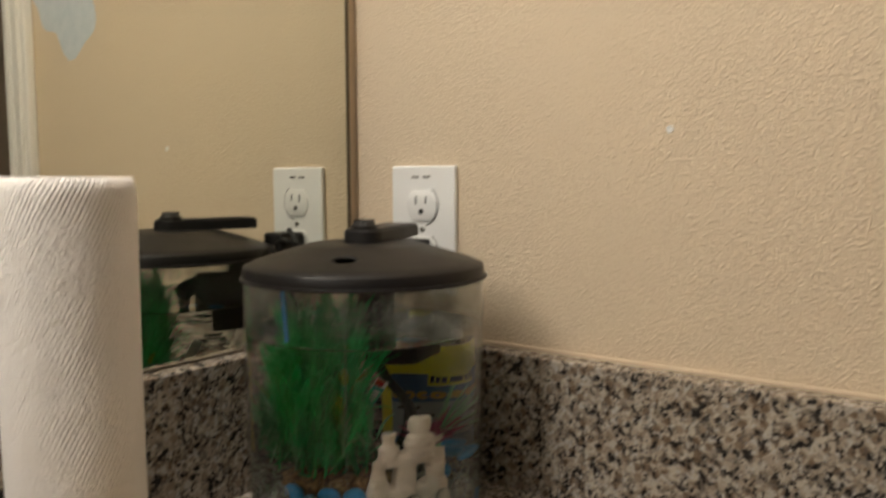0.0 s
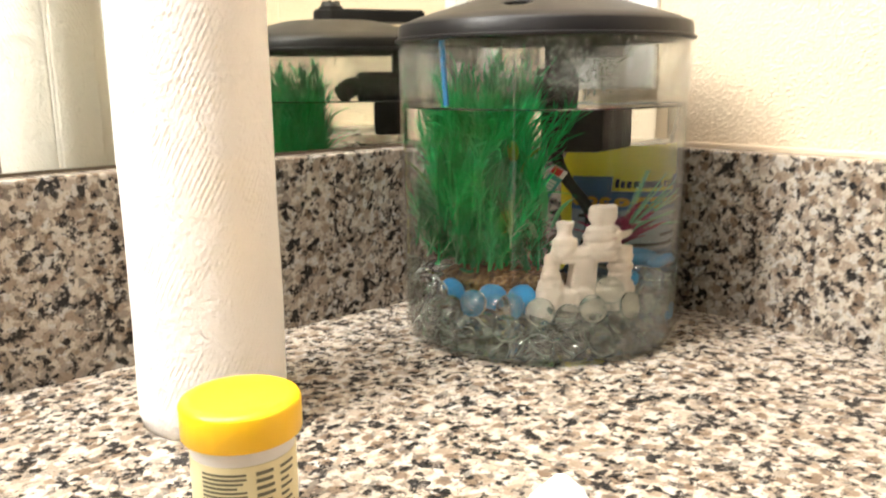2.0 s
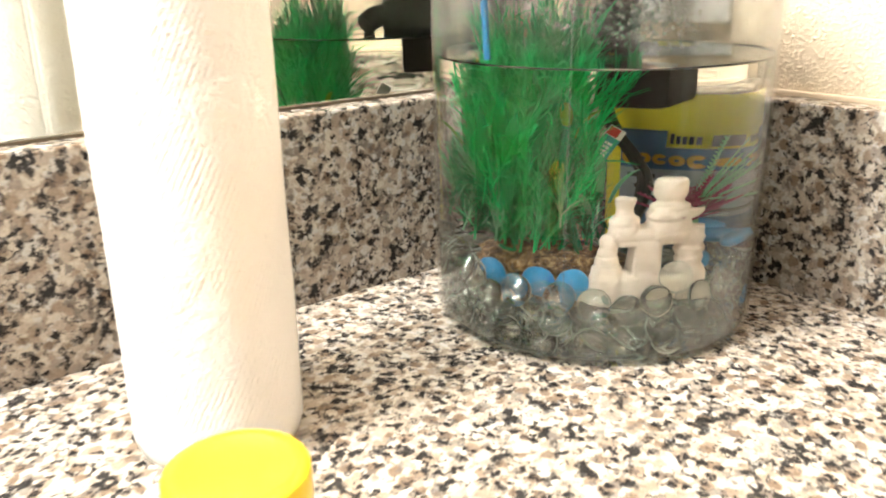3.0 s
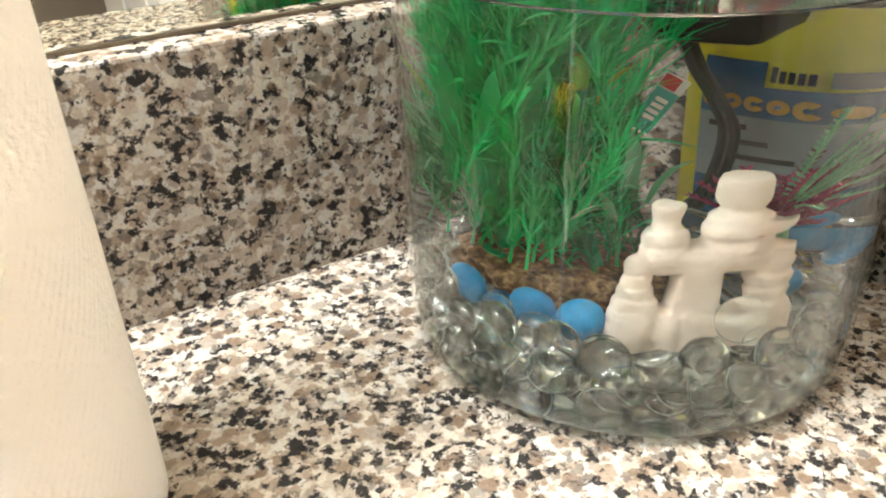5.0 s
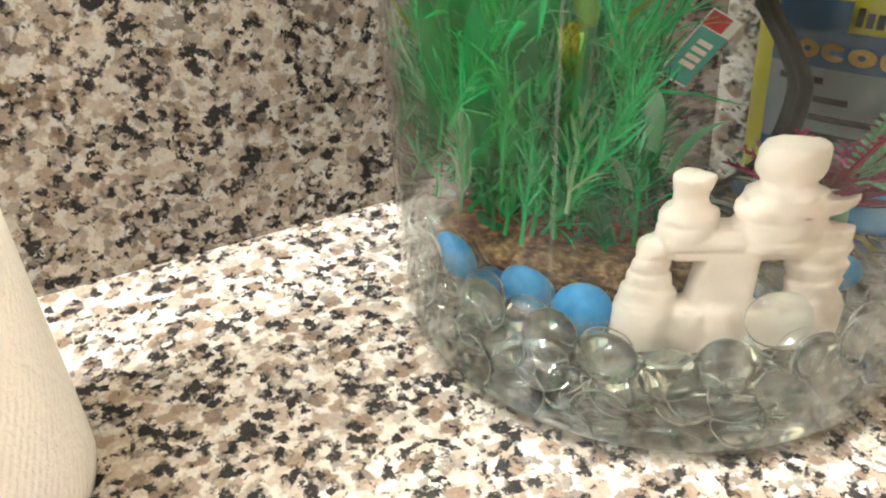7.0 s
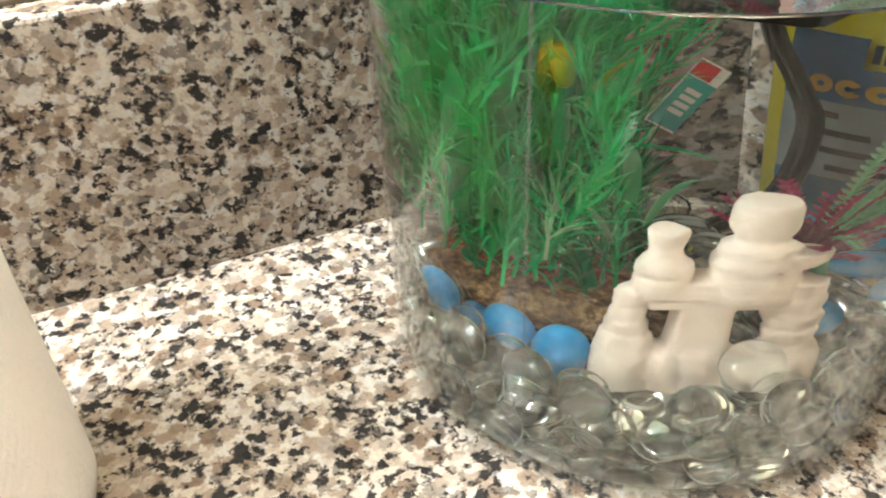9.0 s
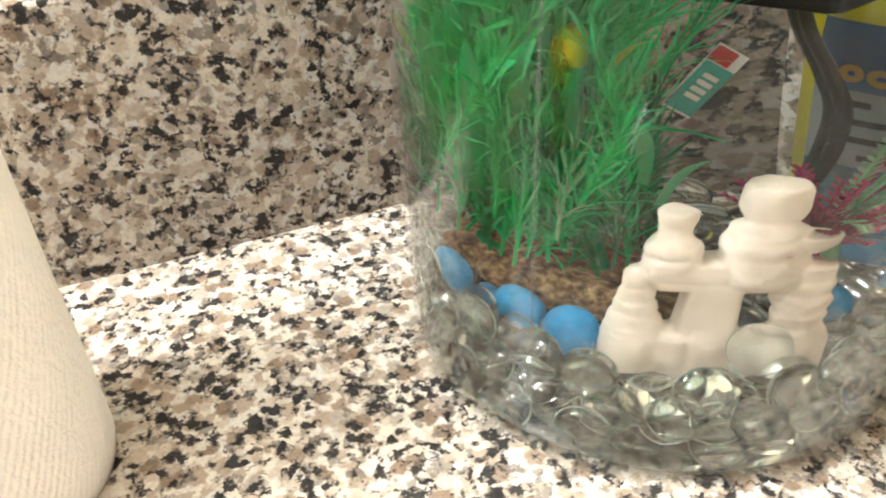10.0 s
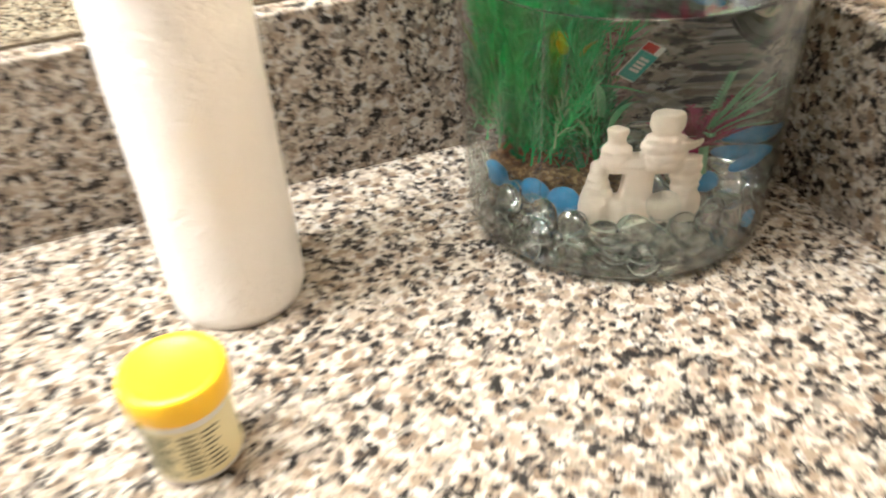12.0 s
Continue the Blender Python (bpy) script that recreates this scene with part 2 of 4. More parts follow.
PLATE = plastic_material("white_plate", (0.82, 0.82, 0.80), 0.32, 0.05)
DARK_SLOT = material("dark_slot", (0.015, 0.014, 0.013), 0.6)
PRINT = material("grey_print", (0.18, 0.17, 0.16), 0.6)
BLACK = plastic_material("black_plastic", (0.018, 0.017, 0.017), 0.42)
LID = plastic_material("charcoal_plastic", (0.010, 0.009, 0.009), 0.42)
for _m in (LID, BLACK):
    _m.node_tree.nodes["Principled BSDF"].inputs["Specular IOR Level"].default_value = 0.28
CORD = plastic_material("black_cord", (0.014, 0.014, 0.015), 0.45)
CLEAR = clear_plastic_material()
CLEAR_RIDGE = leaf_material("clear_ridge", (0.80, 0.82, 0.80), (0.86, 0.88, 0.86), 0.4, 0.93)
WATER = glass_material("water", (0.985, 0.998, 0.99), 1.33)
# pale film and ring colour brighten the gem bed
GEM = brightened_glass_material("glass_gem", (0.955, 0.985, 0.968), 1.14, (0.62, 0.70, 0.62), 0.006)
DROP = glass_material("droplet", (1, 1, 1), 1.33)
CERAMIC = speckled_material("white_ceramic", [(0.25, (0.76, 0.62, 0.51)), (0.6, (0.93, 0.80, 0.69))], 70, 0.7, 0.3, 0.0008)
_c = Nodes(CERAMIC)
_co = _c.coords()
_map = _c.add("ShaderNodeMapping")
_map.inputs["Scale"].default_value = (1.0, 1.0, 3.2)
_c.link(_co, _map.inputs["Vector"])
_layers = _c.noise(150, 3.0, 0.6, _map.outputs[0])
_pits = _c.noise(900, 2.0, 0.6, _co)
_c.bump(_c.math("ADD", _layers.outputs["Fac"], _c.math("MULTIPLY", _pits.outputs["Fac"], 0.25)), 0.35, 0.0016)
BLUE = speckled_material("blue_pebble", [(0.3, (0.018, 0.23, 0.52)), (0.7, (0.035, 0.34, 0.70))], 260, 0.65, 0.35, 0.0007)
GRAVEL = speckled_material("brown_gravel", [(0.35, (0.06, 0.03, 0.012)), (0.5, (0.22, 0.11, 0.04)), (0.68, (0.56, 0.36, 0.16))], 260, 0.6, 1.0, 0.0032)
LEAF = leaf_material("green_leaf", (0.018, 0.60, 0.16), (0.06, 0.94, 0.32), 0.66)
LEAF_BROAD = leaf_material("broad_leaf_green", (0.012, 0.62, 0.18), (0.03, 0.88, 0.28), 0.7, 0.5)
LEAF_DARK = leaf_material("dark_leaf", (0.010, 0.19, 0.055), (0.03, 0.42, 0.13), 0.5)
LEAF_PALE = leaf_material("pale_leaf", (0.12, 0.50, 0.22), (0.36, 0.76, 0.44), 0.5)
LEAF_LIME = leaf_material("lime_leaf", (0.12, 0.36, 0.012), (0.22, 0.50, 0.03))
FROND_RED = leaf_material("red_frond", (0.30, 0.014, 0.08), (0.55, 0.04, 0.16), 0.35)
FROND_GREEN = leaf_material("frond_green", (0.26, 0.60, 0.33), (0.45, 0.78, 0.50), 0.4)
STEM = leaf_material("green_stem", (0.008, 0.36, 0.13), (0.02, 0.55, 0.20), 0.4)
YELLOW = plastic_material("yellow_cap", (0.88, 0.50, 0.008), 0.33, 0.06)
POUCH = plastic_material("yellow_pouch", (0.90, 0.76, 0.015), 0.35, 0.1)
BLUE_PRINT = plastic_material("blue_print", (0.05, 0.14, 0.30), 0.35, 0.05)
GREY_PRINT = plastic_material("grey_blue_print", (0.36, 0.41, 0.46), 0.35, 0.05)
GOLD_PRINT = plastic_material("gold_print", (0.72, 0.40, 0.03), 0.35, 0.05)
JAR_WHITE = plastic_material("jar_plastic", (0.74, 0.71, 0.68), 0.35, 0.05)
LABEL = plastic_material("cream_label", (0.74, 0.66, 0.40), 0.45, 0.05)
LABEL_PRINT = material("olive_print", (0.13, 0.12, 0.07), 0.6)
TEAL = plastic_material("teal_print", (0.05, 0.36, 0.33), 0.3, 0.05)
RED_PRINT = plastic_material("red_print", (0.50, 0.02, 0.02), 0.3, 0.05)
METAL = material("chrome_screw", (0.7, 0.7, 0.68), 0.25, 1.0)
PUTTY = speckled_material("wall_putty", [(0.3, (0.52, 0.58, 0.62)), (0.7, (0.62, 0.67, 0.70))], 40, 0.8, 0.2)

GLOW = bpy.data.materials.new("bulb_glow")
GLOW.use_nodes = True
DOME = bpy.data.materials.new("dome_glow")
DOME.use_nodes = True
_d = Nodes(DOME)
_d.t.nodes.remove(_d.bsdf)
_f = _d.add("ShaderNodeEmission", Color=(*BULB_TINT, 1), Strength=DOME_GLOW)
_d.link(_f.outputs[0], _d.out.inputs["Surface"])
_n = Nodes(GLOW)
_n.t.nodes.remove(_n.bsdf)
_e = _n.add("ShaderNodeEmission", Color=(*BULB_TINT, 1), Strength=BULB_GLOW)
_n.link(_e.outputs[0], _n.out.inputs["Surface"])


# ---- mesh helpers ----
def finish(bm, name, mat, smooth=True):
    bmesh.ops.recalc_face_normals(bm, faces=bm.faces[:])
    me = bpy.data.meshes.new(name)
    bm.to_mesh(me)
    bm.free()
    me.materials.append(mat)
    if smooth:
        me.shade_smooth()
        me.set_sharp_from_angle(angle=radians(42))
    return me


def part(name, bm, mat, parent=None, label="", m=None, smooth=True):
    ob = new(name, finish(bm, name, mat, smooth))
    if parent is not None:
        ob.parent = parent
    if m is not None:
        ob.matrix_basis = m
    if label:
        ob["label"] = label
    return ob


def thing(name, m, label, category, group="", kind=""):
    ob = new(name)
    ob.empty_display_size = 0.02
    ob.matrix_basis = m
    return tagged(ob, label, category, group, kind)


def box(lo, hi, bevel=0.0, segments=2, bm=None):
    bm = bm or bmesh.new()
    made = bmesh.ops.create_cube(bm, size=1.0)["verts"]
    lo, hi = Vector(lo), Vector(hi)
    for v in made:
        v.co = Vector([lo[i] + (v.co[i] + 0.5) * (hi[i] - lo[i]) for i in range(3)])
    if bevel:
        edges = list({e for v in made for e in v.link_edges})
        bmesh.ops.bevel(bm, geom=edges, offset=bevel, segments=segments, affect="EDGES", profile=0.6)
    return bm


def lathe(profile, steps=64, bm=None, centre=(0, 0), closed=False, wobble=None):
    """A turned shape from (radius, height) pairs."""
    bm = bm or bmesh.new()
    rings = []
    for k, (r, z) in enumerate(profile):
        if r < 1e-6:
            rings.append([bm.verts.new((centre[0], centre[1], z))])
            continue
        ring = []
        for i in range(steps):
            a = 2 * math.pi * i / steps
            rr = r * (wobble(a, z) if wobble else 1.0)
            ring.append(bm.verts.new((centre[0] + rr * math.cos(a), centre[1] + rr * math.sin(a), z)))
        rings.append(ring)
    pairs = list(zip(rings, rings[1:])) + ([(rings[-1], rings[0])] if closed else [])
    for lower, upper in pairs:
        for i in range(steps):
            j = (i + 1) % steps
            if len(lower) == 1 and len(upper) == 1:
                break
            if len(lower) == 1:
                bm.faces.new((lower[0], upper[i], upper[j]))
            elif len(upper) == 1:
                bm.faces.new((lower[i], lower[j], upper[0]))
            else:
                bm.faces.new((lower[i], lower[j], upper[j], upper[i]))
    return bm


def tube(points, radius, sides=8, bm=None, taper=1.0):
    bm = bm or bmesh.new()
    pts = [Vector(p) for p in points]
    rings = []
    side = None
    for k, p in enumerate(pts):
        d = (pts[min(k + 1, len(pts) - 1)] - pts[max(k - 1, 0)]).normalized()
        if side is None:
            side = d.orthogonal().normalized()
        side = (side - d * side.dot(d)).normalized()
        up = d.cross(side)
        r = radius * (1 + (taper - 1) * k / max(1, len(pts) - 1))
        rings.append([bm.verts.new(p + r * (math.cos(2 * math.pi * i / sides) * side + math.sin(2 * math.pi * i / sides) * up)) for i in range(sides)])
    for a, b in zip(rings, rings[1:]):
        for i in range(sides):
            j = (i + 1) % sides
            bm.faces.new((a[i], a[j], b[j], b[i]))
    bm.faces.new(rings[0][::-1])
    bm.faces.new(rings[-1])
    return bm


def smooth_path(points, steps=8):
    pts = [Vector(p) for p in points]
    out = []
    for k in range(len(pts) - 1):
        p0, p1, p2, p3 = pts[max(k - 1, 0)], pts[k], pts[k + 1], pts[min(k + 2, len(pts) - 1)]
        for s in range(steps):
            t = s / steps
            out.append(0.5 * ((2 * p1) + (p2 - p0) * t + (2 * p0 - 5 * p1 + 4 * p2 - p3) * t * t + (3 * p1 - p0 - 3 * p2 + p3) * t ** 3))
    out.append(pts[-1])
    return out


def structure(name, bm, mat, label, category, smooth=False):
    return tagged(part(name, bm, mat, smooth=smooth), label, category, kind="structure")


# ---- the room ----
FLOOR_Z, TOP_Z, FAR_X, FAR_Y = -0.87, 1.57, 1.9, -2.3
structure("floor", box((WALL_X - 0.2, FAR_Y - 0.2, FLOOR_Z - 0.1), (FAR_X + 0.2, 1.2, FLOOR_Z)), FLOOR, "beige tiled bathroom floor", "floor")
structure("ceiling", box((WALL_X - 0.2, FAR_Y - 0.2, TOP_Z), (FAR_X + 0.2, 1.2, TOP_Z + 0.1)), CEILING, "white textured bathroom ceiling", "ceiling")
structure("wall_west", box((WALL_X - 0.12, FAR_Y - 0.12, FLOOR_Z), (WALL_X, WALL_Y + 0.12, TOP_Z)), WALL, "tan painted wall with orange peel texture behind the mirror", "wall")
structure("wall_north", box((WALL_X, WALL_Y, FLOOR_Z), (0.652, WALL_Y + 0.12, TOP_Z)), WALL, "tan painted wall with orange peel texture", "wall")
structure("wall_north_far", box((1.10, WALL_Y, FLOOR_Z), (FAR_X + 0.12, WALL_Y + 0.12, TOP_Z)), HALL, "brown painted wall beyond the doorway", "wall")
structure("wall_north_header", box((0.652, WALL_Y, 1.20), (1.10, WALL_Y + 0.12, TOP_Z)), WALL, "tan painted wall above the doorway", "wall")
# unseen walls, kept dark to hold down the bounced light
structure("wall_east", box((FAR_X, FAR_Y - 0.12, FLOOR_Z), (FAR_X + 0.12, WALL_Y, TOP_Z)), HALL, "unseen far wall, dark brown to cut bounced light", "wall")
structure("wall_south", box((WALL_X, FAR_Y - 0.12, FLOOR_Z), (FAR_X, FAR_Y, TOP_Z)), HALL, "unseen end wall, dark brown to cut bounced light", "wall")
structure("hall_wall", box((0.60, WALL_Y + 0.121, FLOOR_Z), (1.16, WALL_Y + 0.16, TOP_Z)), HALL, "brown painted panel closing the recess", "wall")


def casing(x0, x1):
    bm = box((x0, WALL_Y - 0.014, FLOOR_Z), (x1, WALL_Y - 0.0005, 1.24), 0.003)
    w = x1 - x0
    box((x0 + 0.2 * w, WALL_Y - 0.019, FLOOR_Z), (x0 + 0.45 * w, WALL_Y - 0.0135, 1.24), 0.002, bm=bm)
    box((x0 + 0.65 * w, WALL_Y - 0.019, FLOOR_Z), (x0 + 0.85 * w, WALL_Y - 0.0135, 1.24), 0.002, bm=bm)
    return bm


structure("trim", casing(0.607, 0.669), TRIM, "white painted door casing", "trim")
structure("trim_far", casing(1.085, 1.15), TRIM, "white painted door casing beyond the doorway", "trim")

door = thing("door_1", pose(1.17, WALL_Y, FLOOR_Z), "white painted panel door standing shut", "door", kind="structure")
part("slab", box((0, -0.030, 0.01), (0.62, -0.001, 2.03), 0.002), TRIM, door, smooth=False)
for z0, z1 in ((0.15, 0.85), (1.0, 1.9)):
    for x0, x1 in ((0.09, 0.28), (0.34, 0.53)):
        part("panel", box((x0, -0.036, z0), (x1, -0.0295, z1), 0.005), TRIM, door, smooth=False)

# ---- vanity, splashes and mirror ----
COUNTER_END = -1.75
counter = structure("counter", box((0.0, COUNTER_END, -0.032), (0.58, 0.0, 0.0), 0.003), GRANITE, "polished speckled granite vanity counter", "counter")
structure("splash_west", box((WALL_X + 0.001, COUNTER_END, -0.032), (-0.0002, WALL_Y - 0.001, SPLASH), 0.0016), GRANITE, "granite backsplash under the mirror", "backsplash")
structure("splash_north", box((0.0001, -0.0002, -0.032), (0.58, WALL_Y - 0.001, SPLASH - 0.0005), 0.0016), GRANITE, "granite backsplash along the side wall", "backsplash")
structure("caulk_north", box((0.0, WALL_Y - 0.0035, SPLASH - 0.001), (0.585, WALL_Y - 0.0004, SPLASH + 0.0028), 0.001), CAULK, "tan caulk line along the granite", "caulk")
vanity = thing("vanity_cabinet", pose(0, 0, FLOOR_Z), "dark brown wooden vanity cabinet under the counter", "cabinet")
part("body", box((0.001, COUNTER_END + 0.01, 0.0), (0.53, -0.002, -0.0325 - FLOOR_Z)), CABINET, vanity, smooth=False)
for k in range(4):
    y0 = COUNTER_END + 0.05 + k * 0.425
    d = part("door", box((0.5305, y0, 0.12), (0.549, y0 + 0.40, 0.78), 0.003), CABINET, vanity, smooth=False)
    part("handle", box((0.5495, y0 + 0.19, 0.70), (0.566, y0 + 0.21, 0.72), 0.003), METAL, d, smooth=False)

mirror = thing("mirror", pose(0, 0, 0), "large frameless wall mirror with a dark edge", "mirror")
part("glass", box((WALL_X + 0.0015, COUNTER_END, SPLASH + 0.0022), (MIRROR_X, 0.0068, 0.80)), MIRROR, mirror, smooth=False)
part("edge_strip", box((WALL_X + 0.0005, 0.0071, SPLASH + 0.003), (MIRROR_X + 0.0012, 0.0097, 0.80)), MIRROR_EDGE, mirror, "dark brown mirror edge", smooth=False)
part("bottom_channel", box((WALL_X + 0.0005, COUNTER_END, SPLASH + 0.0004), (MIRROR_X + 0.0010, 0.0097, SPLASH + 0.0019)), MIRROR_EDGE, mirror, "thin dark bottom channel", smooth=False)

lamp = thing("vanity_light", pose(WALL_X, -0.90, 0.88), "four-globe vanity light on the wall above the mirror", "wall lamp")
part("backplate", box((0.0, -0.46, -0.04), (0.022, 0.46, 0.05), 0.006), METAL, lamp)
for x, y, z in BULBS:
    arm = part("arm", tube([(0.02, y + 0.90, 0.0), (x - WALL_X - 0.050, y + 0.90, 0.0)], 0.010), METAL, lamp)
    part("bulb", lathe([(0.07 * math.sin(a), -0.07 * math.cos(a)) for a in [math.pi * k / 12 for k in range(13)]], 24),
         GLOW, lamp, "glowing frosted globe", m=pose(x - WALL_X, y + 0.90, 0))

dome = thing("ceiling_light", pose(0.17, -0.50, TOP_Z), "round frosted dome light on the ceiling", "ceiling lamp")
part("rim", lathe([(0.150, 0.0), (0.165, -0.004), (0.165, -0.022), (0.148, -0.024)], 40), METAL, dome)
part("diffuser", lathe([(0.147, -0.020), (0.135, -0.040), (0.095, -0.060), (0.045, -0.069), (0, -0.071)], 40), DOME, dome, "glowing frosted diffuser")

# putty patch and anchor in the side wall
bm = lathe([(0, 0.0006), (0.05, 0.0006), (0.075, 0.0004), (0.085, 0.0)], 40, wobble=lambda a, z: 1 + 0.16 * math.sin(3 * a + 1) + 0.09 * math.sin(7 * a))
structure("wall_patch", bm, PUTTY, "pale blue-grey putty patch on the wall", "patch").matrix_basis = pose(0.515, WALL_Y, 0.525, 90, 0, 0)
structure("wall_scuff", tube(smooth_path([(0.4345, WALL_Y, 0.226), (0.4360, WALL_Y, 0.240), (0.4352, WALL_Y, 0.262)]), 0.0008, 6), WALL, "thin raised paint run on the wall", "scuff")
anchor = part("wall_anchor", lathe([(0, 0.0012), (0.0018, 0.0012), (0.0034, 0.0016), (0.0042, 0.0008), (0.0042, -0.002)], 20), PLATE, m=pose(0.298, WALL_Y, 0.300, 90, 0, 0) @ Matrix.Diagonal((0.7, 0.7, 0.8, 1)))
tagged(anchor, "small white plastic anchor set in the wall", "wall anchor")


# ---- outlet, plug and cord ----
def build_outlet():
    o = thing("power_outlet", pose(0.065, WALL_Y, 0.2155), "white plastic duplex outlet with its cover plate", "outlet")
    part("cover_plate", box((-0.037, -0.0062, -0.0595), (0.037, -0.0002, 0.0595), 0.0026, 3), PLATE, o)
    for dz in (0.0225, -0.0205):
        bm = bmesh.new()
        ring = []
        for i in range(48):
            a = 2 * math.pi * i / 48
            ring.append((0.0172 * math.cos(a), max(-0.0140, min(0.0140, 0.0172 * math.sin(a)))))
        back = [bm.verts.new((x, -0.0060, z)) for x, z in ring]
        front = [bm.verts.new((x, -0.0078, z)) for x, z in ring]
        inner = [bm.verts.new((x * 0.95, -0.0082, z * 0.95)) for x, z in ring]
        for i in range(48):
            j = (i + 1) % 48
            bm.faces.new((back[i], back[j], front[j], front[i]))
            bm.faces.new((front[i], front[j], inner[j], inner[i]))
        bm.faces.new(inner)
        r = part("receptacle", bm, PLATE, o, m=pose(0, 0, dz))
        part("slot", box((-0.0068, -0.0086, 0.001), (-0.0052, -0.0078, 0.0088)), DARK_SLOT, r, smooth=False)
        part("slot", box((0.0048, -0.0086, 0.002), (0.0062, -0.0078, 0.0086)), DARK_SLOT, r, smooth=False)
        part("ground_hole", lathe([(0, 0.0006), (0.0026, 0.0006), (0.0026, 0)], 16), DARK_SLOT, r, m=pose(0, -0.0081, -0.0055, 90, 0, 0))
        part("rim_line", tube([(0.0186 * math.cos(a), -0.0062, 0.0186 * math.sin(a)) for a in [math.pi * (-0.42 + 0.72 * k / 20) for k in range(21)]], 0.0006, 6), PRINT, r)
    part("screw", lathe([(0, 0.0016), (0.0024, 0.0012), (0.0032, 0)], 16), METAL, o, m=pose(0, -0.0062, 0.0, 90, 0, 0))
    for x0, x1, z in ((-0.0120, -0.0080, 0.0478), (-0.0072, -0.0040, 0.0478), (0.0010, 0.0050, 0.0480), (0.0058, 0.0092, 0.0480)):
        part("print_bar", box((x0, -0.0067, z), (x1, -0.0061, z + 0.0022)), PRINT, o, smooth=False)
    return o


build_outlet()

plug = thing("power_plug", pose(0.064, WALL_Y - 0.0086, 0.196), "black power plug pushed into the outlet, with its cord", "plug")
part("plug_body", box((-0.014, -0.034, -0.016), (0.014, -0.0002, 0.012), 0.004, 3), BLACK, plug)
part("cord", tube(smooth_path([(0.0, -0.030, -0.004), (-0.012, -0.044, -0.004), (-0.026, -0.040, -0.030), (-0.030, -0.026, -0.075), (-0.018, -0.022, -0.110),
                               (-0.030, -0.019, -0.150), (-0.045, -0.017, -0.186)]), 0.0026), CORD, plug)
part("cord", tube(smooth_path([(0.0, -0.030, 0.000), (-0.022, -0.036, 0.006), (-0.030, -0.022, -0.004), (-0.018, -0.015, -0.02), (0.004, -0.03, 0.012)]), 0.0022), CORD, plug)


# ---- the tank ----
def rot_z(v):
    return math.degrees(math.atan2(v.y, v.x))


tank = thing("fish_tank", Matrix.Translation(TANK), "clear round plastic fish tank with a dark lid", "fish tank")
shell = [(0.0, 0.0008), (0.0890, 0.0008), (0.0906, 0.0016), (0.0914, 0.0040), (0.0916, 0.012), (0.0920, 0.06), (0.0926, 0.13), (0.0926, 0.189),
         (0.0910, 0.189), (0.0910, 0.13), (0.0904, 0.06), (0.0900, 0.012), (0.0896, 0.0052), (0.0884, 0.0034), (0.0, 0.0030)]
body = part("body", lathe(shell, 128), CLEAR, tank, "clear plastic wall")
wet = [(0.0, 0.0033), (0.0881, 0.0037), (0.0893, 0.0055), (0.0898, 0.0122), (0.0902, 0.06), (0.0908, 0.13), (0.0908, WATER_Z + 0.0014), (0.0901, WATER_Z + 0.0004), (0.0886, WATER_Z), (0.0, WATER_Z)]
water = part("water", lathe(wet, 128), WATER, tank, "clear slightly green water")


seam_angle = radians(-56.5)
part("seam", tube([(0.0922 * math.cos(seam_angle), 0.0922 * math.sin(seam_angle), 0.006), (0.0928 * math.cos(seam_angle), 0.0928 * math.sin(seam_angle), 0.186)], 0.00035, 6), CLEAR_RIDGE, tank, "thin mould seam down the clear wall").visible_shadow = False


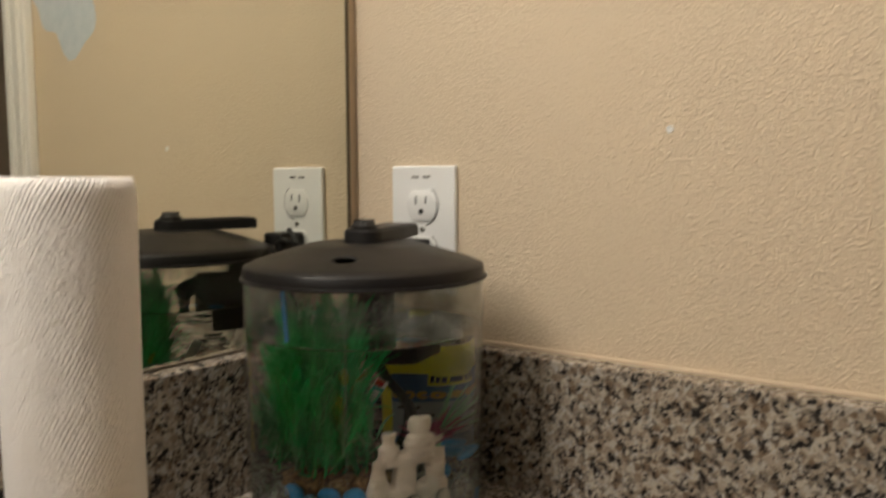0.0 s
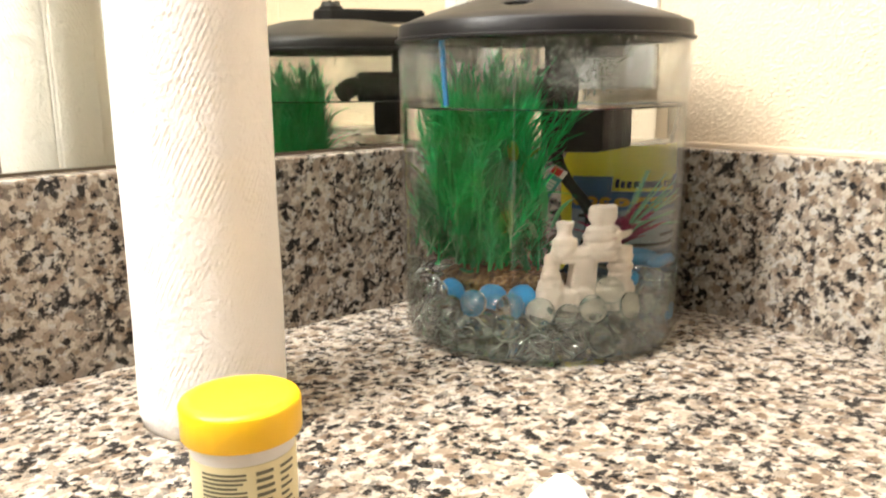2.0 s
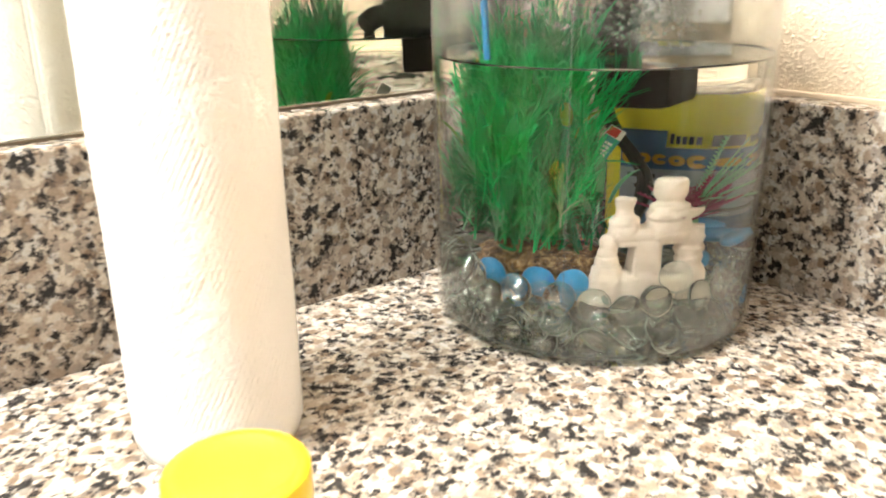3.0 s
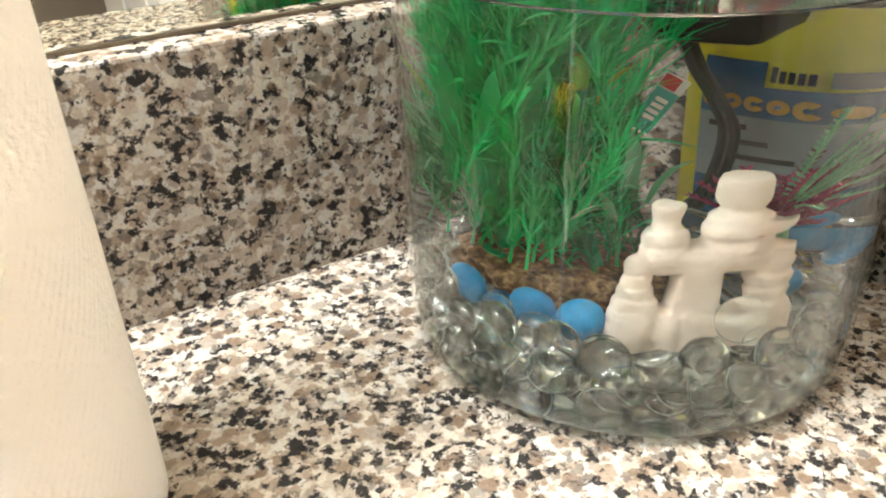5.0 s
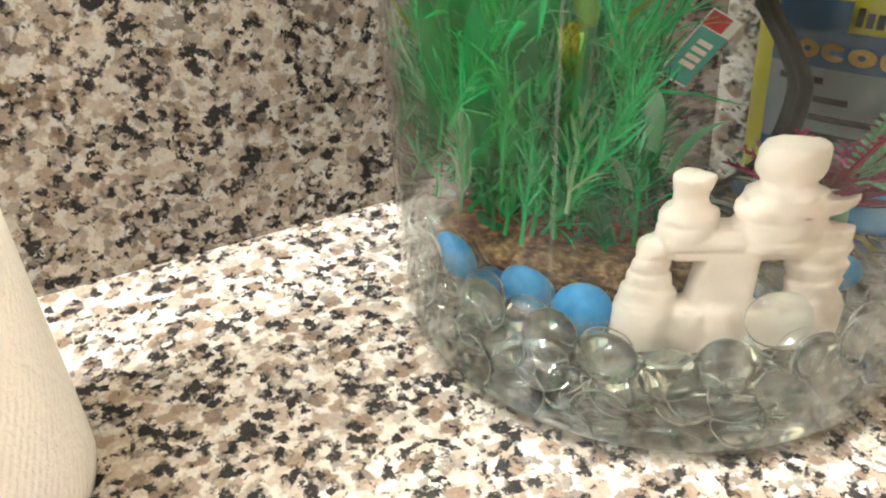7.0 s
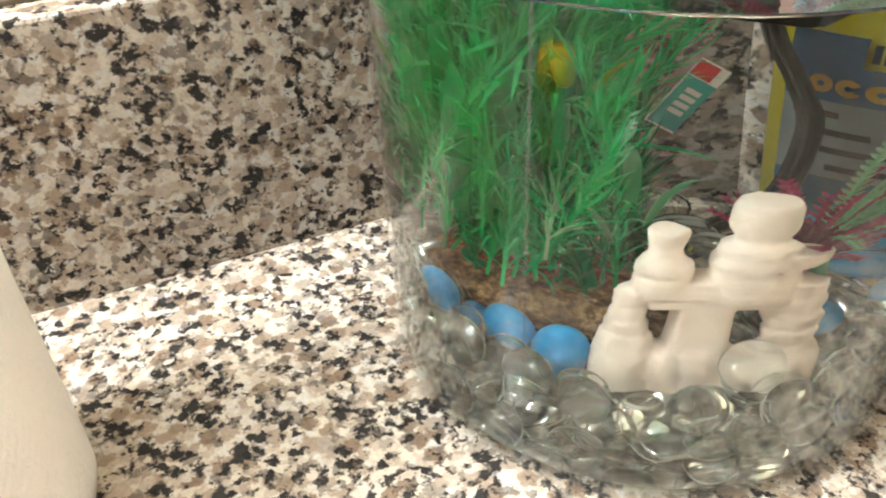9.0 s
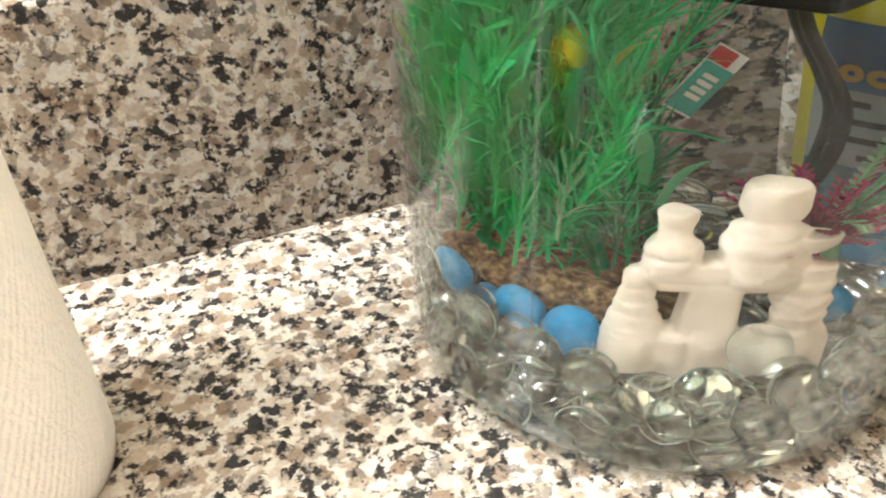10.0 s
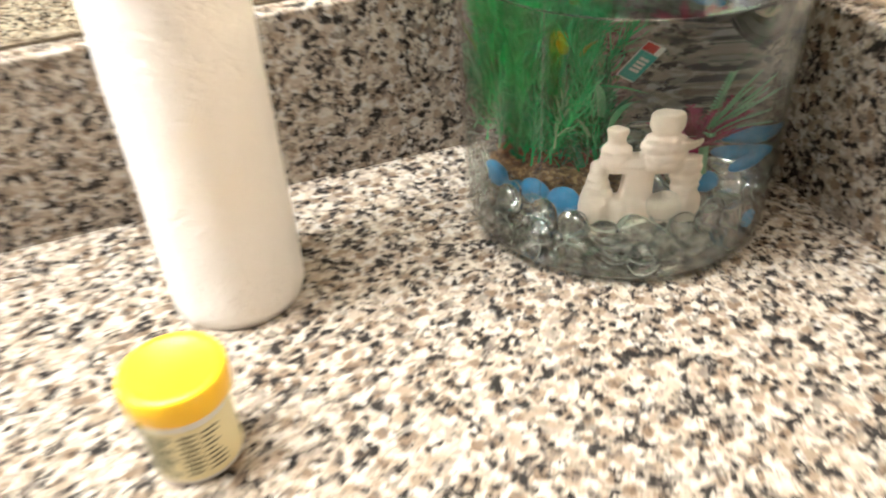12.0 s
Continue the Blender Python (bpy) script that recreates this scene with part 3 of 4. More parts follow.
def build_lid():
    profile = [(0.0936, 0.1876), (0.0950, 0.1884), (0.0950, 0.1894), (0.0930, 0.1903), (0.0925, 0.1972), (0.0918, 0.1982), (0.0860, 0.2006)]
    for k in range(1, 29):
        t = k / 28
        profile.append((0.086 + (0.046 - 0.086) * t, 0.2008 + 0.0124 * (t ** 0.96)))
    profile += [(0.040, 0.2143), (0.025, 0.2150), (0.010, 0.2152), (0.0, 0.2152)]
    bm = lathe(profile, 220)
    gone = []
    for f in bm.faces:
        c = f.calc_center_median()
        a = (c - Vector((0.0328, -0.0574, c.z)))
        across = Vector((0.88, 0.48, 0))
        u, w = a.dot(across), a.dot(Vector((-0.48, 0.88, 0)))
        if (u / 0.0084) ** 2 + (w / 0.0062) ** 2 < 1:
            gone.append(f)
    bmesh.ops.delete(bm, geom=gone, context="FACES")
    lid = part("lid", bm, LID, tank, "matte charcoal plastic lid with a feeding hole")
    s = lid.modifiers.new("thickness", "SOLIDIFY")
    s.thickness, s.offset = 0.0022, -1
    turn = pose(0, 0, 0.2142, 0, 0, rot_z(BOX_DIR))
    # housing: round at the knob, square at the far end
    bm = bmesh.new()
    outline = [(0.081, 0.0150), (0.081, -0.0150)]
    outline += [(0.0155 * math.cos(a), 0.0155 * math.sin(a)) for a in [-math.pi / 2 - math.pi * k / 20 for k in range(21)]]
    low = [bm.verts.new((x, y, 0)) for x, y in outline]
    high = [bm.verts.new((x, y, 0.0108)) for x, y in outline]
    for i in range(len(outline)):
        j = (i + 1) % len(outline)
        bm.faces.new((low[i], low[j], high[j], high[i]))
    top = bm.faces.new(high)
    bm.faces.new(low[::-1])
    bmesh.ops.recalc_face_normals(bm, faces=bm.faces[:])
    bmesh.ops.bevel(bm, geom=list(top.edges), offset=0.0016, segments=3, affect="EDGES")
    part("pump_housing", bm, BLACK, lid, "black pump housing", m=turn)
    bm = lathe([(0.0105, 0.0), (0.0105, 0.0022), (0.0088, 0.0030), (0.0078, 0.0052), (0.0060, 0.0060), (0.0, 0.0062)], 40,
               wobble=lambda a, z: 1 + (0.05 * math.cos(10 * a) if z > 0.0025 else 0))
    knob = part("knob", bm, BLACK, lid, m=turn @ pose(0, 0, 0.0107))
    for k in range(4):
        part("grip", box((0.0015, -0.0011, 0.0045), (0.0078, 0.0011, 0.0072), 0.0005), BLACK, knob, m=pose(0, 0, 0, 0, 0, 90 * k + 20))
    return lid


build_lid()

filt = part("filter", box((0.020, -0.014, 0.146), (0.074, 0.010, 0.172), 0.006, 3, box((0.052, -0.012, 0.165), (0.073, 0.009, 0.1925), 0.003, 2)), BLACK, tank, "black filter hanging from the lid into the water", m=pose(0, 0, 0, 0, 0, rot_z(Vector((-0.05, 0.08, 0)))))
part("intake", box((0.026, -0.025, 0.1175), (0.076, 0.006, 0.1475), 0.004, 2), BLACK, filt)
part("nozzle", tube(smooth_path([(0.034, -0.002, 0.160), (0.016, 0.004, 0.159), (0.006, 0.010, 0.153)]), 0.0085, 14), BLACK, filt)
part("blue_rod", tube([(0.001, -0.0830, 0.150), (-0.002, -0.0835, 0.187)], 0.0017, 10), BLUE, tank, "thin blue rod inside the tank")

# condensation on the inner wall above the water
rng = random.Random(5)
bm = bmesh.new()
for k in range(620):
    if k % 3:
        ang = radians(rng.choice((-58, -44, -30, -36)) + rng.gauss(0, 5))
        z = min(0.186, max(0.153, 0.171 + rng.gauss(0, 0.007)))
    else:
        ang, z = rng.uniform(-2.6, 1.0), 0.187 - abs(rng.gauss(0, 0.008))
    r = rng.uniform(0.0003, 0.0010)
    c = Vector((0.0906 * math.cos(ang), 0.0906 * math.sin(ang), z))
    verts = bmesh.ops.create_icosphere(bm, subdivisions=1, radius=r)["verts"]
    rad, up = Vector((math.cos(ang), math.sin(ang), 0)), Vector((0, 0, 1))
    tan = up.cross(rad)
    tall = rng.uniform(0.9, 1.7)
    for v in verts:
        v.co = c + rad * (v.co.x * 0.55) + tan * v.co.y + up * (v.co.z * tall)
drops = part("condensation", bm, DROP, tank, "small water droplets on the clear wall")
drops["kind"] = "stuff"
drops.visible_shadow = False


# ---- glass gems ----
def gem_mesh(k):
    r = random.Random(40 + k)
    bm = bmesh.new()
    bmesh.ops.create_icosphere(bm, subdivisions=3, radius=1.0)
    ax = (0.0086 * r.uniform(0.98, 1.05), 0.0086 * r.uniform(0.98, 1.05), 0.0044 * r.uniform(0.9, 1.1))
    for v in bm.verts:
        c = v.co.copy()
        f = 1 + 0.03 * noise.noise(c * 1.3 + Vector((k * 7.1, 0, 0)))
        z = c.z * (0.62 if c.z < 0 else 1.0)
        v.co = Vector((c.x * ax[0], c.y * ax[1], z * ax[2])) * f
    return finish(bm, "glass_gem", GEM)


gem_shapes = [gem_mesh(k) for k in range(6)]
rng = random.Random(11)
placed = []
for layer, (z, count, rin) in enumerate(((0.0100, 80, 0.042), (0.0180, 80, 0.040), (0.0255, 85, 0.030), (0.0310, 60, 0.0))):
    tries = 0
    n_here = 0
    while n_here < count and tries < 9000:
        tries += 1
        a = rng.uniform(-math.pi, math.pi)
        rmax = 0.0800 if layer else 0.0790
        r = math.sqrt(rng.uniform((rin / rmax) ** 2, 1.0)) * rmax
        p = Vector((r * math.cos(a), r * math.sin(a), z + rng.uniform(-0.0025, 0.0025)))
        if any((p - q).length < 0.0126 for q in placed):
            continue
        if layer == 3 and (Vector((p.x + 0.012, p.y + 0.012)).length < 0.040 or (Vector((p.x - 0.052, p.y + 0.018)).length < 0.018)):
            continue
        placed.append(p)
        n_here += 1
placed.append(Vector((0.0640, -0.0120, 0.0400)))
for k, p in enumerate(placed):
    away = Vector((p.x, p.y, 0.0)).normalized() if p.length else Vector((1, 0, 0))
    tip = rng.uniform(0.2, 1.0) if p.xy.length < 0.064 else rng.uniform(0.8, 2.4)
    up = (away * tip + Vector((rng.uniform(-0.5, 0.5), rng.uniform(-0.5, 0.5), rng.uniform(0.35, 1.0)))).normalized()
    if k == len(placed) - 1:
        up = Vector((0.72, -0.45, 0.53))
    m = Matrix.Translation(TANK + p) @ up.to_track_quat("Z", "Y").to_matrix().to_4x4()
    g = new("glass_gem", gem_shapes[k % 6])
    g.matrix_basis = m
    tagged(g, "clear flattened glass gem in the bottom of the tank", "glass gem", "glass gems in the tank")


# ---- castle ornament ----
def build_castle():
    S = 0.00092
    bm = bmesh.new()

    def turned(s, y, profile, squash=1.0, seed=0, lean=0.0):
        before = set(bm.verts)
        lathe([(r * S, z * S) for r, z in profile], 40, bm=bm, wobble=lambda a, z: 1 + 0.028 * math.sin(2 * a + seed + z * 200) + 0.022 * math.sin(5 * a + 2 * seed + z * 700) + 0.014 * math.sin(9 * a + seed - z * 900))
        for v in [v for v in bm.verts if v not in before]:
            v.co = Vector((v.co.x + s * S + lean * v.co.z, v.co.y * squash + y * S, v.co.z))

    # left pillar of stacked stones
    turned(9.6, 0, [(0, -10), (9.4, -10), (9.6, 4), (9.0, 7), (8.2, 7.8), (8.4, 8.8), (8.1, 12.0), (6.4, 13.2), (7.0, 14.2), (6.8, 17.2), (5.2, 18.4), (6.0, 19.4), (5.8, 22.4), (4.4, 23.6), (5.1, 24.6), (4.8, 28), (3.4, 30.4), (0, 31)], 0.9, 1)
    # middle pier, spreading towards its foot
    before = set(bm.verts)
    box((24.0 * S, -6.5 * S, -10 * S), (39.5 * S, 6.5 * S, 27 * S), 2.0 * S, 3, bm=bm)
    for v in [v for v in bm.verts if v not in before]:
        low = max(0.0, (24 * S - v.co.z) / (24 * S))
        if v.co.x < 31 * S:
            v.co.x -= low * 3.4 * S
    # right pillar
    turned(57.2, 0, [(0, -10), (10.0, -10), (10.2, 4), (9.2, 8), (7.6, 10), (8.2, 11), (8.6, 14), (7.2, 15.6), (8.0, 16.8), (9.0, 20.0), (7.2, 22.0), (7.8, 23.2), (8.7, 26.5), (7.6, 28), (8.0, 33), (0, 34)], 0.85, 3)
    # lintel deck in courses
    box((13.5 * S, -6.2 * S, 23.6 * S), (52 * S, 6.2 * S, 28.2 * S), 2.0 * S, 3, bm=bm)
    box((11.5 * S, -6.9 * S, 27.6 * S), (42 * S, 7.4 * S, 31.2 * S), 1.0 * S, 2, bm=bm)
    box((13.0 * S, -6.5 * S, 30.6 * S), (40 * S, 7.0 * S, 34.2 * S), 1.0 * S, 2, bm=bm)
    # foot
    for s0, r0, h, sq, seed in ((9.5, 10.0, 8.0, 0.85, 11), (21.5, 9.0, 7.5, 0.8, 12), (32, 10.5, 8.5, 0.75, 13), (44.0, 8.0, 3.0, 0.85, 14), (56.5, 10.5, 8.5, 0.82, 15)):
        turned(s0, 0, [(0, -10), (r0, -10), (r0 + 0.4, 2), (r0, h - 3.2), (r0 - 0.9, h - 2.4), (r0 - 0.8, h - 0.8), (r0 - 2.4, h), (0, h + 0.4)], sq, seed)
    box((4 * S, -7.0 * S, -5 * S), (60 * S, 6.6 * S, 5.0 * S), 2.0 * S, 3, bm=bm)
    # small tower
    turned(18.5, 0, [(0, 30), (8.2, 30), (8.9, 31.6), (8.6, 34.4), (7.7, 35.2), (8.5, 36.2), (8.9, 38), (8.0, 40), (5.6, 41.2), (4.7, 43.4), (4.6, 45), (6.0, 48.6), (6.2, 50.6), (5.4, 51.4), (0, 51)], 0.9, 4)
    # large tower
    turned(44.2, 0, [(0, 26), (11.0, 26), (12.6, 28), (12.8, 30.4), (12.0, 31.2), (12.4, 32.2), (13.2, 33.6), (13.0, 36), (12.0, 36.8), (12.5, 37.8), (13.2, 39.4), (12.6, 41.6), (11.6, 42.4), (11.0, 43.2), (11.2, 45.4), (9.6, 46.8), (7.8, 48), (7.7, 49.2), (8.8, 50.6), (9.2, 53), (9.1, 58.6), (8.4, 60.6), (6.4, 61.2), (0, 61)], 0.85, 5)
    # balcony lip
    turned(55, -1, [(0, 38), (5, 38), (8.5, 41), (9.2, 43.4), (8.4, 44.2), (6, 43.2), (0, 43)], 0.7, 6)
    for v in bm.verts:
        f = noise.noise_vector(v.co * 150) * 0.0008 + noise.noise_vector(v.co * 420) * 0.0004
        v.co += f
    c = part("castle_ornament", bm, CERAMIC)
    fuse = c.modifiers.new("fuse", "REMESH")
    fuse.mode, fuse.voxel_size, fuse.use_smooth_shade = "VOXEL", 0.00062, True
    worn = c.modifiers.new("worn", "SMOOTH")
    worn.factor, worn.iterations = 0.5, 2
    along = Vector((0.40, 0.917, 0.0))
    c.matrix_basis = Matrix.Translation((0.1432, -0.1505, 0.0345)) @ pose(0, 0, 0, 0, 0, rot_z(along)) @ Matrix.Diagonal((0.92, 0.88, 1.0, 1))
    tagged(c, "white ceramic ruined castle ornament with two towers and arches", "tank ornament")
    return c


build_castle()


# ---- blue pebbles ----
def pebble(loc, size, turn, seed):
    bm = bmesh.new()
    bmesh.ops.create_icosphere(bm, subdivisions=3, radius=1.0)
    for v in bm.verts:
        f = 1 + 0.09 * noise.noise(v.co * 0.9 + Vector((seed * 3.7, 0, 0)))
        v.co = Vector((v.co.x * size[0], v.co.y * size[1], v.co.z * size[2])) * f
    ob = part("blue_pebble", bm, BLUE, m=Matrix.Translation(loc) @ pose(0, 0, 0, *turn))
    return tagged(ob, "smooth bright blue aquarium pebble among the glass gems", "pebble", "blue pebbles in the tank")


pebble((0.098, -0.1695, 0.0355), (0.0085, 0.0062, 0.0068), (20, 30, -10), 1)
pebble((0.1213, -0.1615, 0.0345), (0.0088, 0.0064, 0.0080), (10, 35, 25), 2)
pebble((0.1365, -0.1555, 0.0345), (0.0080, 0.0080, 0.0094), (0, 10, 40), 3)
pebble((0.106, -0.158, 0.0275), (0.0090, 0.0060, 0.0055), (0, 0, 10), 4)
pebble((0.1345, -0.0640, 0.0475), (0.0140, 0.0072, 0.0040), (0, 8, 50), 5)
pebble((0.1545, -0.0700, 0.0495), (0.0115, 0.0060, 0.0036), (0, -4, 110), 6)
pebble((0.1480, -0.0880, 0.0400), (0.0070, 0.0062, 0.0060), (0, 0, 0), 7)
pebble((0.1080, -0.0520, 0.0475), (0.0130, 0.0080, 0.0046), (0, 0, 10), 8)
pebble((0.1725, -0.0690, 0.0170), (0.0060, 0.0048, 0.0055), (0, 0, 0), 9)


# ---- plants ----
def blade_bm(length, width, bend, twist, bm=None, m=Matrix.Identity(4), rows=7):
    bm = bm or bmesh.new()
    prev = None
    for k in range(rows + 1):
        t = k / rows
        w = width * (0.55 + 0.9 * t) * (1 - t ** 3.0) + 0.0002
        a = bend * t * t
        p = Vector((length * (t * math.sin(a) * 0.8), 0, length * t * math.cos(a * 0.8)))
        side = Vector((math.sin(twist * t) * 0.6, math.cos(twist * t), 0)) * (w / 2)
        mid = Vector((-w * 0.18, 0, 0))
        row = [bm.verts.new(m @ (p - side)), bm.verts.new(m @ (p + mid)), bm.verts.new(m @ (p + side))]
        if prev:
            for i in range(2):
                bm.faces.new((prev[i], prev[i + 1], row[i + 1], row[i]))
        prev = row
    return bm


plant = thing("plastic_plant", Matrix.Translation((0.100, -0.135, 0.030)), "tall green plastic aquarium plant on a brown gravel base", "artificial plant")
bm = bmesh.new()
bmesh.ops.create_icosphere(bm, subdivisions=4, radius=1.0)
for v in bm.verts:
    f = 1 + 0.14 * noise.noise(v.co * 2.2) + 0.08 * noise.noise(v.co * 7)
    v.co = Vector((v.co.x * 0.036, v.co.y * 0.025, max(-0.010, v.co.z * 0.0105))) * f
part("base", bm, GRAVEL, plant, "rough brown gravel base", m=pose(0.009, -0.001, 0.0095, 0, 0, 20))

rng = random.Random(21)
PLANT_OFF = Vector((0.100, -0.135)) - TANK.xy


def tuft_mesh(seed, reach):
    """A thin twig with a fan of narrow blades."""
    r = random.Random(seed)
    bm = bmesh.new()
    tube([(0, 0, 0), (0.001, 0, reach * 0.35), (0, 0.001, reach * 0.7)], 0.0006, 5, bm, 0.5)
    for k in range(10):
        z = reach * r.uniform(0.05, 0.62)
        length = min(reach - z, reach * r.uniform(0.30, 0.50))
        m = Matrix.Translation((0, 0, z)) @ pose(0, 0, 0, 0, 0, r.uniform(0, 360)) @ pose(0, 0, 0, 0, r.uniform(8, 34), 0)
        blade_bm(length, r.uniform(0.0009, 0.0019), r.uniform(-0.2, 0.7), r.uniform(-0.9, 0.9), bm, m, 6)
    return bm


def needle_bm(length, seed, needle, width, gap=0.0062):
    """A wiry stem with whorls of short pointed needles."""
    r = random.Random(seed)
    bm = bmesh.new()
    sway = Vector((r.uniform(-0.08, 0.08), r.uniform(-0.08, 0.08), 0)) * length
    spine = [Vector((0, 0, length * t)) + sway * math.sin(math.pi * t) for t in (0, 0.25, 0.5, 0.75, 1.0)]
    tube(spine, 0.0006, 5, bm, 0.4)
    steps = max(3, int(length / gap))
    for i in range(1, steps + 1):
        t = i / steps
        c = Vector((0, 0, length * t)) + sway * math.sin(math.pi * t)
        turn = r.uniform(0, 360)
        for j in range(8):
            m = Matrix.Translation(c) @ pose(0, 0, 0, 0, 0, turn + 45 * j + r.uniform(-20, 20)) @ pose(0, 0, 0, 0, r.uniform(14, 58) * (1.1 - 0.6 * t), 0)
            blade_bm(needle * r.uniform(0.6, 1.15), width * r.uniform(0.7, 1.2), r.uniform(-0.5, 0.5), 0.3, bm, m, 4)
    return bm


def plant_leaf(mesh, reach, root, az, lean, name):
    """Sets one spray where the clump of the plant has room for it."""
    if root.x > 0.030:
        return False
    tip = root + Vector((math.cos(az) * math.sin(lean), math.sin(az) * math.sin(lean), math.cos(lean))) * reach
    d = tip.xy + PLANT_OFF
    high = tip.z > 0.062
    if d.length > (0.074 if high else 0.070) or tip.z + 0.030 > 0.185:
        return False
    if not high and (tip.x - 0.0432) * 0.917 - (tip.y + 0.0155) * 0.40 > -0.022:
        return False
    if 0.84 * d.y - 0.54 * d.x > (-0.012 if high else 0.010) or 0.73 * d.x + 0.68 * d.y > (0.019 if high else 0.026):
        return False
    ob = new(name, mesh)
    ob.parent = plant
    ob.matrix_basis = Matrix.Translation(root) @ pose(0, 0, 0, 0, 0, math.degrees(az)) @ pose(0, 0, 0, 0, math.degrees(lean), 0) @ pose(0, 0, 0, 0, 0, rng.uniform(-40, 40))
    return True


def scatter(name, forms, count, centre, spread, heights, lean, wide):
    """Sprays of one kind; forms are (mesh, reach) pairs."""
    made, tries = 0, 0
    while made < count and tries < 20000:
        tries += 1
        mesh, reach = forms[rng.randrange(len(forms))]
        root = Vector((rng.gauss(centre[0], spread), rng.gauss(centre[1], spread * 0.8), rng.uniform(*heights)))
        made += plant_leaf(mesh, reach, root, rng.uniform(-math.pi, math.pi), abs(rng.gauss(lean, wide)), name)


tufts = [(finish(tuft_mesh(300 + k, 0.050 + 0.0075 * k), "leaf_tuft", LEAF), 0.050 + 0.0075 * k) for k in range(8)]
needles = [(finish(needle_bm(0.040 + 0.010 * k, 400 + k, 0.017, 0.00072), "needle_stem", LEAF), 0.046 + 0.010 * k) for k in range(6)]
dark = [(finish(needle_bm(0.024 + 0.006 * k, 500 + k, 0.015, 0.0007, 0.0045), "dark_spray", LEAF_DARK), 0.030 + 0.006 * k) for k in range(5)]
pale = [(finish(needle_bm(0.020 + 0.006 * k, 600 + k, 0.015, 0.0009), "pale_spray", LEAF_PALE), 0.026 + 0.006 * k) for k in range(3)]
scatter("leaf_tuft", tufts, 122, (-0.008, -0.010), 0.014, (0.035, 0.105), 0.28, 0.28)
scatter("needle_stem", needles, 95, (-0.006, -0.008), 0.015, (0.016, 0.060), 0.32, 0.22)
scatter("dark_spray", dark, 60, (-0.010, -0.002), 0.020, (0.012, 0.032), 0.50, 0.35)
scatter("pale_spray", pale, 9, (-0.012, -0.020), 0.016, (0.022, 0.045), 0.45, 0.25)
# broad thin leaves through the middle of the clump
for x, y, z, az, le, size in ((0.012, -0.026, 0.044, -30, 5, 0.058), (0.004, -0.032, 0.040, -42, 7, 0.064), (-0.008, -0.036, 0.046, -58, 5, 0.058),
                              (0.010, -0.022, 0.056, -20, 9, 0.052), (-0.004, -0.028, 0.054, -50, 10, 0.060)):
    part("broad_leaf", blade_bm(size, 0.0095, 0.45, 0.7, rows=14), LEAF_BROAD, plant, "broad thin bright green leaf", m=Matrix.Translation((x, y, z)) @ pose(0, 0, 0, 0, 0, az) @ pose(0, 0, 0, 0, le, 0))

part("stem", tube(smooth_path([(0.024, -0.002, 0.019), (0.021, -0.006, 0.038), (0.021, -0.013, 0.062), (0.0285, -0.0185, 0.090)]), 0.0019, 8), STEM, plant, "thick bright green stem")
part("stem", tube(smooth_path([(-0.004, -0.013, 0.014), (-0.006, -0.015, 0.040), (-0.008, -0.012, 0.085)]), 0.0017, 8), STEM, plant, "thick bright green stem")
part("stem_cup", lathe([(0, 0), (0.0075, 0), (0.0085, 0.004), (0.006, 0.0045), (0, 0.003)], 20), STEM, plant, m=pose(-0.004, -0.013, 0.012))
bud = lathe([(0, 0), (0.0032, 0.002), (0.0048, 0.008), (0.0046, 0.014), (0.0028, 0.018), (0, 0.0192)], 16)
part("bud", bud, LEAF_LIME, plant, "yellow-green bud", m=pose(0.0290, -0.0190, 0.087, 8, 0, 0) @ Matrix.Diagonal((0.62, 0.62, 0.66, 1)))
for k, (x, y, z, az, le) in enumerate(((0.026, -0.010, 0.080, 20, 20), (-0.030, -0.022, 0.070, 200, 35), (-0.012, -0.026, 0.074, 250, 20))):
    part("lime_leaf", blade_bm(0.022, 0.0045, 0.5, 0.5), LEAF_LIME, plant, "yellow-green leaf", m=Matrix.Translation((x, y, z)) @ pose(0, 0, 0, 0, 0, az) @ pose(0, 0, 0, 0, le, 0))


def frond_bm(length, seed, step=0.0022):
    """A flat toothed frond."""
    r = random.Random(seed)
    bm = bmesh.new()
    n = int(length / step)
    bend = r.uniform(0.2, 0.7)
    spine = [Vector((length * (k / n) * math.sin(bend * k / n) * 0.7, 0, length * (k / n))) for k in range(n + 1)]
    tube(spine, 0.0008, 5, bm, 0.5)
    for k in range(1, n + 1):
        for sgn in (-1, 1):
            m = Matrix.Translation(spine[k]) @ pose(0, 0, 0, -sgn * 52, 0, 0)
            blade_bm(0.0046 * (1.1 - 0.5 * k / n), 0.0012, 0.1, 0.0, bm, m, 2)
    return bm


def frond_plant(name, loc, mat, count, length, spread, label, seed, towards):
    r = random.Random(seed)
    p = thing(name, Matrix.Translation(loc), label, "artificial plant")
    part("foot", lathe([(0, -0.022), (0.0026, -0.022), (0.0020, 0.002), (0, 0.003)], 14), mat, p)
    forms = [finish(frond_bm(length * (0.75 + 0.17 * k), seed + k), "frond", mat) for k in range(3)]
    for k in range(count):
        ob = new("frond", forms[k % 3])
        ob.parent = p
        ob.matrix_basis = pose(0, 0, 0, 0, 0, towards + r.gauss(0, spread)) @ pose(0, 0, 0, 0, r.uniform(12, 58), r.uniform(-40, 40))
    return p


frond_plant("red_plant", (0.1475, -0.0950, 0.062), FROND_RED, 42, 0.027, 110, "small dark red plastic plant with feathery fronds", 90, 30)
frond_plant("green_plant", (0.1480, -0.0905, 0.068), FROND_GREEN, 12, 0.040, 38, "small light green plastic plant with toothed fronds", 95, 50)

